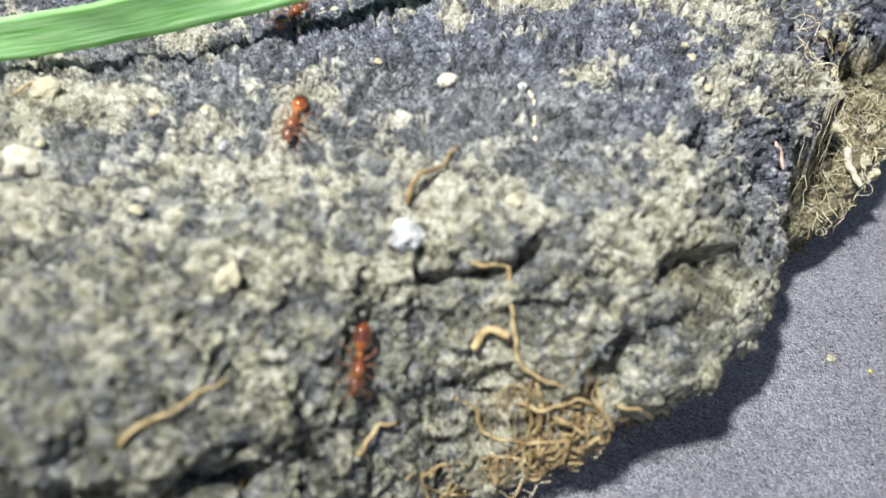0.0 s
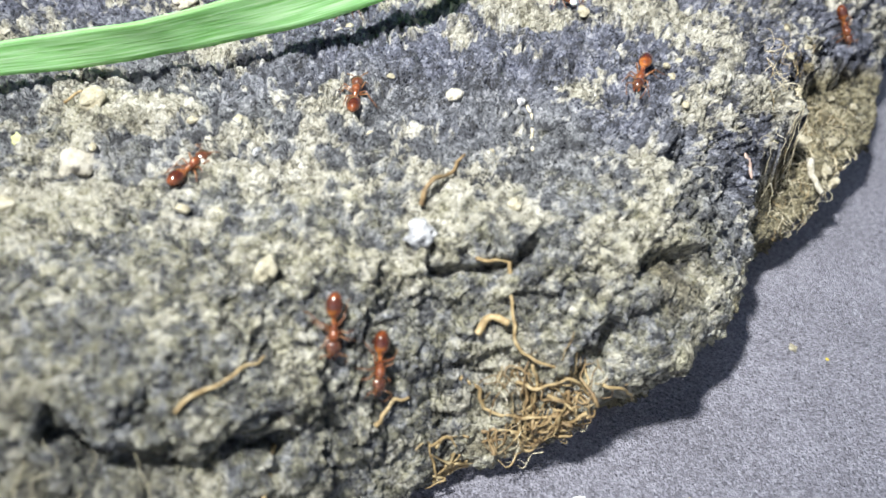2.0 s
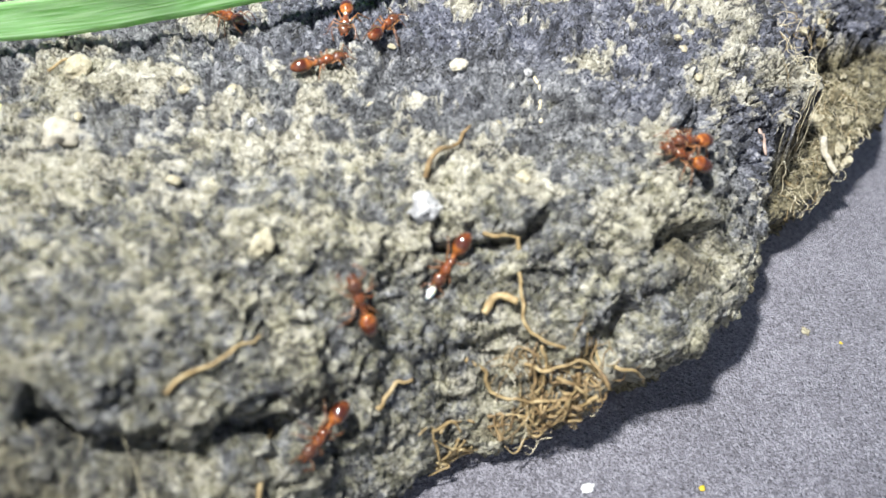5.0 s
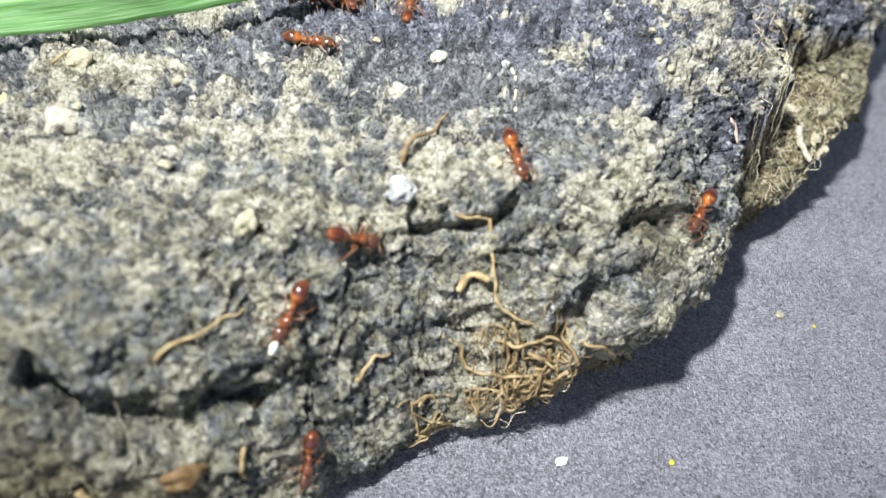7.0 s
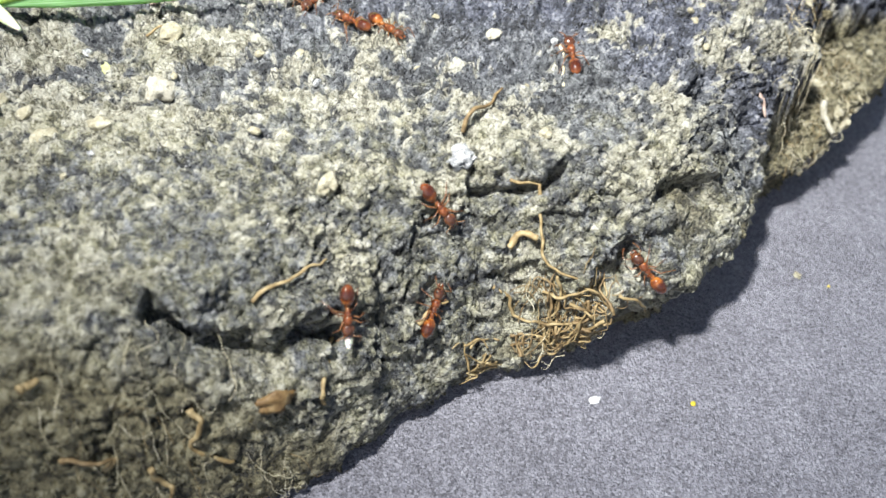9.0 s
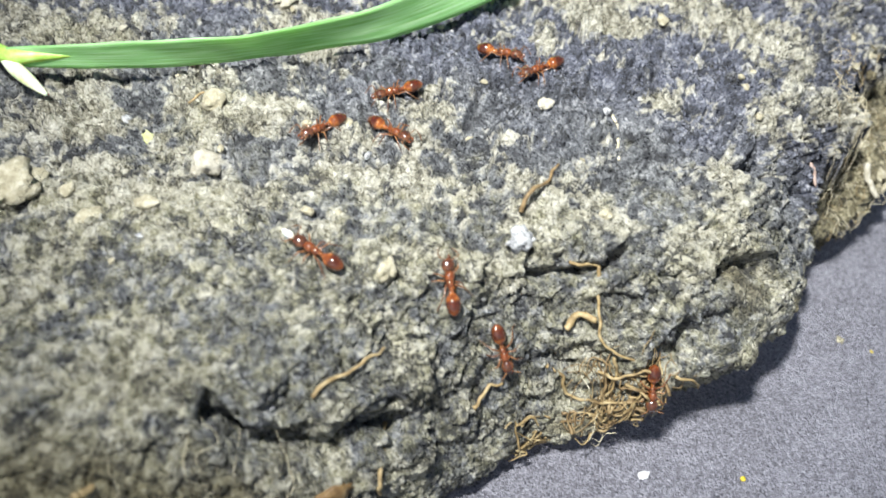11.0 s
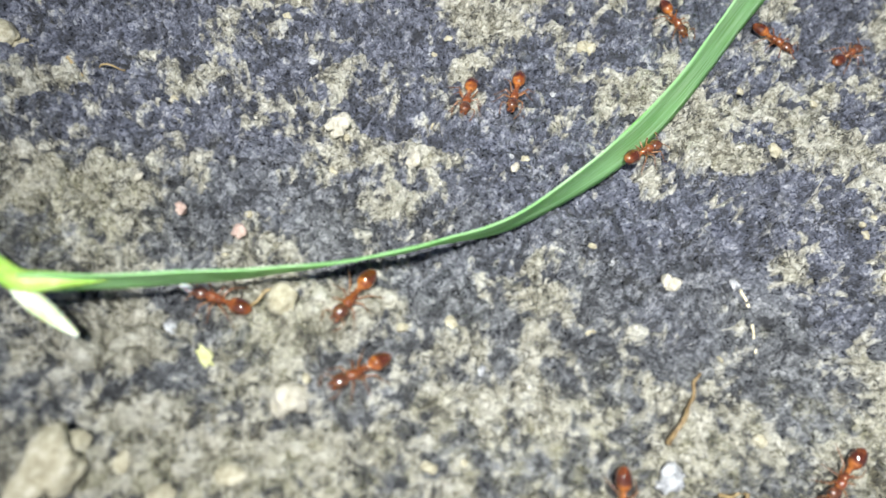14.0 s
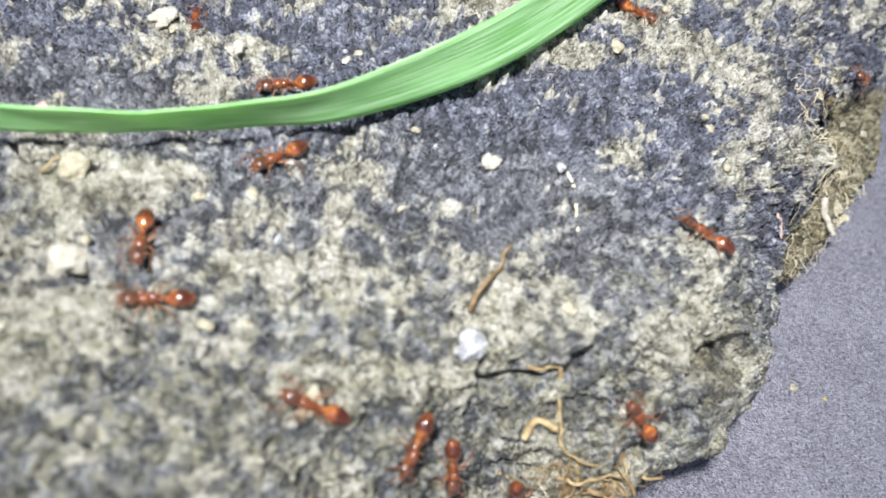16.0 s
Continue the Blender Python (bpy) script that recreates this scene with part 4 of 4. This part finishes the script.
# ---- what moves: seconds, place on the sheet, heading in degrees ----
TRACKS = {
    "A": [(0, -4.8, 24.4, -106), (0.5, -4.8, 23.8, -105), (1, -4.8, 23.8, -95), (1.5, -4.3, 23.9, -90), (2, -4.8, 23.7, -102), (2.5, -4.8, 23.7, -102), (3, -3.8, 24.5, -49), (3.5, -4.5, 25.1, 35), (4, -4.8, 24.4, 58), (4.5, -4.8, 24.4, 71), (5, -6.1, 24.6, 128), (7.5, -5.4, 27.3, 5), (8, -5.1, 27.4, -8), (8.5, -4.1, 27.9, -25), (11, -3.0, 24.4, -54), (11.5, -2.9, 24.5, -51), (15, 0.5, 24.5, -53), (15.5, 1.2, 23.9, -30), (16, 2.0, 24.1, -50)],
    "B": [(0, -9.4, 38.4, -101), (0.5, -8.8, 30.9, -82), (1, -7.9, 28.7, -81), (1.5, -7.1, 25.3, -80), (2, -7.5, 24.4, -93), (2.5, -7.6, 23.9, -81), (3, -8.2, 23.1, -122), (3.5, -7.6, 20.7, -92), (4, -7.2, 20.3, -67), (4.5, -7.6, 20.3, -108), (5, -8.7, 19.7, -130), (7.5, -8.4, 17.0, -90), (8, -6.8, 20.0, -49), (8.5, -4.0, 21.4, 66), (11, -7.2, 26.3, 102), (11.5, -8.0, 27.4, 113), (12, -9.4, 26.2, 148), (15, -2.7, 27.0, 297), (15.5, -2.6, 25.2, 272), (16, -2.9, 24.5, 275)],
    "F": [(0, -24.8, 25.8, 71), (0.5, -18.2, 31.4, 73), (1, -18.9, 34.0, 85), (1.5, -18.6, 34.7, 84), (2, -17.9, 34.7, 64), (2.5, -18.9, 34.7, 94), (3, -18.5, 37.7, 26), (3.5, -16.1, 39.0, 34), (4, -14.5, 41.2, 61), (4.5, -12.2, 41.7, 8), (5, -9.5, 42.1, 25), (7.5, -9.6, 45.0, -13), (8.5, -8.2, 44.0, -43), (11, -11.9, 39.0, -34), (11.5, -9.5, 32.8, -92), (12, -10.3, 31.7, -98), (12.5, -8.9, 29.1, -43), (13.5, -5.5, 28.0, -51), (14, -5.8, 28.7, -82), (14.5, -5.5, 28.3, -7), (15, -5.2, 27.4, -65), (15.5, -5.0, 26.7, -71), (16, -5.9, 24.9, -112)],
    "G": [(0, -29.8, 35.5, -9), (0.5, -22.9, 33.8, -36), (1, -17.9, 38.2, 17), (1.5, -7.7, 41.0, 54), (2, -7.1, 42.6, 88), (2.5, -7.3, 44.7, 77), (3, -3.8, 46.6, 4), (3.5, -9.6, 46.1, 80), (4, -8.0, 45.2, 6), (4.5, -5.4, 45.2, 62), (5, -5.2, 47.3, 63), (7.5, -1.7, 50.3, 88), (11, -3.2, 48.9, -17), (11.5, -3.2, 50.3, 7), (12, -1.4, 50.3, 3), (12.5, 3.0, 53.4, 17), (13, 11.6, 54.0, -38), (13.5, 14.4, 53.3, -23), (14, 22.3, 65.7, 33), (14.5, 19.3, 63.6, 30), (15, 11.9, 58.7, 198), (15.5, 11.9, 58.9, 360), (16, 15.0, 59.9, 311)],
    "H": [(0, -11.2, 50.5, 66), (0.5, -4.9, 55.2, 31), (1, -8.7, 55.5, -40), (1.5, -9.8, 57.6, -34), (2, -9.1, 56.4, 20), (2.5, -6.6, 52.7, -63), (3, -5.7, 51.2, -34), (3.5, -8.9, 55.9, -11), (4, -7.1, 52.4, -78), (4.5, -7.8, 52.6, -94), (5, -8.1, 47.8, -89), (7.5, -10.9, 50.9, 0), (8.5, -11.5, 44.5, 139), (11, -11.7, 43.6, 195), (11.5, -13.8, 42.1, 235), (12, -13.8, 43.5, 192), (12.5, -15.2, 43.3, 156), (13, -17.5, 44.6, 152), (13.5, -19.6, 43.3, 173), (14, -21.7, 41.4, 231), (14.5, -21.7, 39.8, 247), (15, -21.5, 38.0, 262), (15.5, -22.2, 36.3, 223), (16, -21.4, 36.1, 270)],
    "I": [(1.5, 20.8, 49.4, -127), (2, 15.3, 46.6, -111), (2.5, 15.0, 38.7, -57), (3, 17.0, 31.4, -129), (3.5, 16.7, 27.4, -53), (4, 17.2, 27.0, 70), (4.5, 18.5, 31.3, 63), (5, 14.6, 34.7, 178), (7.5, 19.5, 31.6, 248), (8, 16.0, 26.3, 251), (8.5, 13.7, 26.7, 124), (11, 9.0, 23.8, 268), (14, 10.0, 30.6, 231), (14.5, 11.3, 28.8, 214), (15, 10.6, 27.4, 165), (15.5, 10.0, 24.2, 230), (16, 9.0, 27.4, 154)],
    "J": [(3.5, 4.2, 53.3, 59), (4, 14.6, 52.6, -28), (4.5, 19.8, 44.3, -90), (5, 15.1, 35.6, -156), (7.5, 3.9, 32.1, -67), (8, 7.4, 31.7, -2), (8.5, 7.6, 39.0, 85), (11, 0.2, 47.0, 207), (11.5, -1.7, 46.4, 157), (12, -2.6, 46.7, 154), (12.5, -4.9, 48.0, 148), (13, -2.8, 49.2, 75), (13.5, -3.1, 49.2, 77), (14, 0.0, 53.1, 33), (14.5, -0.3, 50.3, 158), (15, -5.6, 46.7, 202), (15.5, -8.8, 43.8, 224), (16, -13.8, 42.6, 215)],
    "K": [(2, 38.7, 61.7, -45), (2.5, 39.8, 61.5, -27), (3, 41.5, 62.4, 18), (3.5, 44.0, 65.2, 53), (4, 52.4, 79.7, 56), (11.5, 25.4, 67.3, -99), (12, 25.6, 65.2, -45), (15, 21.4, 41.4, -136), (15.5, 13.6, 35.8, -159), (16, 13.9, 36.8, -207)],
    "L": [(1.5, 7.7, 60.8, -79), (2, 10.2, 57.2, -74), (2.5, 11.8, 50.6, -90), (3, 4.6, 43.3, -147), (3.5, 2.3, 38.2, -121), (4, -0.3, 36.3, -124), (4.5, 0.5, 29.3, -102), (5, -0.6, 28.3, -129), (7.5, -10.4, 21.4, -118), (8, -9.4, 19.3, -78), (8.5, -9.4, 19.2, -69), (11, -16.2, 26.7, -210), (11.5, -20.3, 32.6, -237), (12, -22.4, 34.2, -217), (12.5, -21.3, 35.6, -261), (13, -22.1, 36.1, -220), (13.5, -25.7, 39.7, -228), (14, -29.9, 41.5, -204), (14.5, -33.9, 45.3, -187), (15, -34.7, 50.6, -215)],
    "N": [(8.5, -14.5, 51.2, -137), (11, -17.3, 38.9, -141), (11.5, -20.4, 37.0, -152), (12, -18.0, 38.2, -221), (12.5, -17.5, 38.4, -198), (13, -17.8, 38.2, -194), (13.5, -18.0, 38.2, -165), (14, -21.3, 36.3, -152), (14.5, -20.8, 35.1, -123), (15, -21.7, 32.3, -126), (15.5, -22.9, 31.0, -148), (16, -20.1, 31.9, -177)],
    "Z": [(2.5, -10.2, 55.9, -48), (3, -10.1, 56.4, -23), (3.5, -13.6, 53.8, -32), (4, -17.8, 49.6, -18), (4.5, -18.0, 48.1, -48), (5, -17.5, 49.1, -32), (7.5, -6.6, 53.6, -53), (8.5, -13.7, 75.4, 91), (11, -9.9, 86.0, 91), (13, -21.9, 87.9, 30), (16, -14.2, 89.5, 50)],
    "X": [(11.5, -2.2, 67.8, 75), (12, -0.3, 64.8, 10), (12.5, -1.0, 63.4, -169), (13, -2.5, 63.5, -129), (13.5, -5.0, 64.1, -175), (14, -8.9, 59.4, -107), (14.5, -8.9, 53.8, -98), (15, -13.6, 49.2, -162), (15.5, -13.8, 49.4, -178), (16, -13.6, 49.6, -175)],
    "V": [(12.5, -7.5, 70.5, -106), (13, -8.0, 69.2, -130), (13.5, -8.7, 65.2, -90), (14, -12.6, 59.4, -106), (14.5, -17.8, 49.6, -88), (15, -20.8, 48.2, -154), (15.5, -21.8, 51.7, -238), (16, -20.4, 56.1, -262)],
    "T": [(12.5, 5.3, 70.4, -81), (13, 6.0, 69.2, -92), (13.5, 5.6, 69.7, -95), (14, 6.6, 69.0, -68), (14.5, 6.6, 67.0, -9), (15, 3.9, 66.0, 34)],
    "U": [(11.5, 14.4, 73.2, -36), (12, 17.9, 71.9, -45), (12.5, 14.9, 69.0, -62), (13, 16.5, 68.5, -108), (13.5, 16.0, 67.8, -95), (14, 15.7, 67.4, -41), (14.5, 15.0, 66.4, -67), (15, 23.5, 67.1, 0), (15.5, 30.0, 58.0, -72), (16, 37.6, 58.2, -130)],
    "W": [(12, -44.6, 24.4, -6), (14, -29.9, 24.4, -4), (14.5, -12.2, 22.2, 34), (15, -7.8, 24.2, 142), (15.5, -9.6, 25.3, 154), (16, -11.4, 26.2, 164)],
}


def track_at(rows, t):
    """Place and heading between the rows, along a smooth line."""
    times = [r[0] for r in rows]
    k = min(max(int(np.searchsorted(times, t, "right")) - 1, 0), len(rows) - 2)
    p0, p1, p2, p3 = (rows[min(max(k + i, 0), len(rows) - 1)][1:] for i in (-1, 0, 1, 2))
    f = min(max((t - times[k]) / (times[k + 1] - times[k]), 0), 1)
    soft = f * f * (3 - 2 * f)
    res = []
    for a, b, c, d in zip(p0, p1, p2, p3):
        m0, m1 = (c - a) / 2, (d - b) / 2
        if abs(c - b) < 3:
            m0, m1 = max(-3, min(3, m0)), max(-3, min(3, m1))
        h = (1 + 2 * f) * (1 - f) ** 2 * b + f * (1 - f) ** 2 * m0 + f * f * (3 - 2 * f) * c + f * f * (f - 1) * m1
        res.append(h)
    res[2] = p1[2] + (p2[2] - p1[2]) * soft
    return res


def standing(a, b, heading):
    """The pose of an ant on the stone."""
    p, up = perch(a, b)
    ahead, _ = perch(a + 0.8 * math.cos(radians(heading)), b + 0.8 * math.sin(radians(heading)))
    behind, _ = perch(a - 0.8 * math.cos(radians(heading)), b - 0.8 * math.sin(radians(heading)))
    x = (ahead - behind)
    x = (x - up * x.dot(up)).normalized()
    y = up.cross(x)
    m = Matrix((x, y, up)).transposed().to_4x4()
    ring = [(perch(a + r * math.cos(k * 0.785), b + r * math.sin(k * 0.785))[0] - p).dot(up) for k in range(8) for r in (0.6, 1.2)]
    lift = min(max(0.0, sum(sorted(ring)[-5:]) / 5), 0.9)
    return Matrix.Translation((p + up * (0.5 * lift - 0.02)) * MM) @ m


def motions():
    ticks = [i / 10 for i in range(161)]
    ants = [first_ant] + [copy_thing(first_ant, Matrix()) for _ in range(len(TRACKS) - 1)]
    for number, (key, rows) in enumerate(TRACKS.items()):
        ant = ants[number]
        if rows[0][0] > 0.6:
            rows = [(0.0, rows[0][1], min(rows[0][2] + 22, 84), rows[0][3])] + rows
        elif rows[0][0] > 0:
            rows = [(0.0, *rows[0][1:])] + rows
        if rows[-1][0] < 16:
            last = rows[-1]
            rows = rows + [(16.0, last[1] + 8 * math.cos(radians(last[3])), min(last[2] + 8 * math.sin(radians(last[3])), 84), last[3])]
        path = [track_at(rows, t) for t in ticks]
        poses = [standing(*q) for q in path]
        walk(ant, list(zip(ticks, poses)))
        if key == "L":
            walk(larva, [(t, m @ Matrix.Translation((0.0023, 0, 0.00062))) for t, m in zip(ticks, poses)])
        gone = 0.0
        travel = []
        for i, q in enumerate(path):
            if i:
                gone += min(math.hypot(q[0] - path[i - 1][0], q[1] - path[i - 1][1]) + abs(q[2] - path[i - 1][2]) * 0.01, 0.7)
            travel.append(gone)
        limbs = [o for o in ant.children if o.name.startswith("leg")]
        for n, leg in enumerate(limbs):
            at = leg.location.copy()
            phase = math.pi * ((n // 2 + n % 2) % 2)
            sign = 1 if at.y > 0 else -1
            walk(leg, [(t, Matrix.Translation(at) @ pose(0, 0, 0, sign * 7 * max(0, math.cos(g * 2.6 + phase)), 0, -sign * 17 * math.sin(g * 2.6 + phase))) for t, g in zip(ticks, travel)])
        for n, feeler in enumerate(o for o in ant.children if o.name.startswith("antenna")):
            at = feeler.location.copy()
            walk(feeler, [(t, Matrix.Translation(at) @ pose(0, 0, 0, 0, 8 * math.sin(t * 7 + n * 2 + number), 14 * math.sin(t * 5.3 + n * 1.7 + number))) for t in ticks[::2]])
    # the blade swings about its stem as the ants push under it
    swing = [(0, -2.7, -14, -0.1, 1.05, -0.2), (5, -2.7, -14, -0.1, 1.05, -0.2), (7.5, -2.3, -12, -0.3, 1, -0.2), (11, 0.8, -2, -1.7, 0.8, -0.1), (11.5, 3.0, 0, -1.8, -0.4, 0), (12, 3.1, 0, -0.95, -1.75, 1.4),
             (12.5, 2.3, 0, -0.95, -0.75, 0.7), (13, -0.9, 0, -1.4, -0.2, 0.8), (13.5, 4.2, 1, -0.6, -3.1, 1.2), (14, -1.6, 6, 0.1, -1.7, 1.2), (14.5, 0.1, 10, 1.9, -1.4, 0.5),
             (15, -3.9, 4, 0.2, 0.6, 0.2), (15.5, -7, 2, 0.3, 0.9, 0.5), (16, -9.3, 0, 0.4, 1.1, 0.8)]
    way = Vector((0.72, 0.69, 0)).normalized()
    stem_foot = blade.location.copy()
    walk(blade, [(t, Matrix.Translation(stem_foot + Vector((dx * MM, dy * MM, 0.0004 + roll * 0.00009 + dz * MM))) @ Matrix.Rotation(radians(yaw), 4, "Z") @ Matrix.Rotation(radians(roll), 4, way)) for t, yaw, roll, dx, dy, dz in swing])


motions()
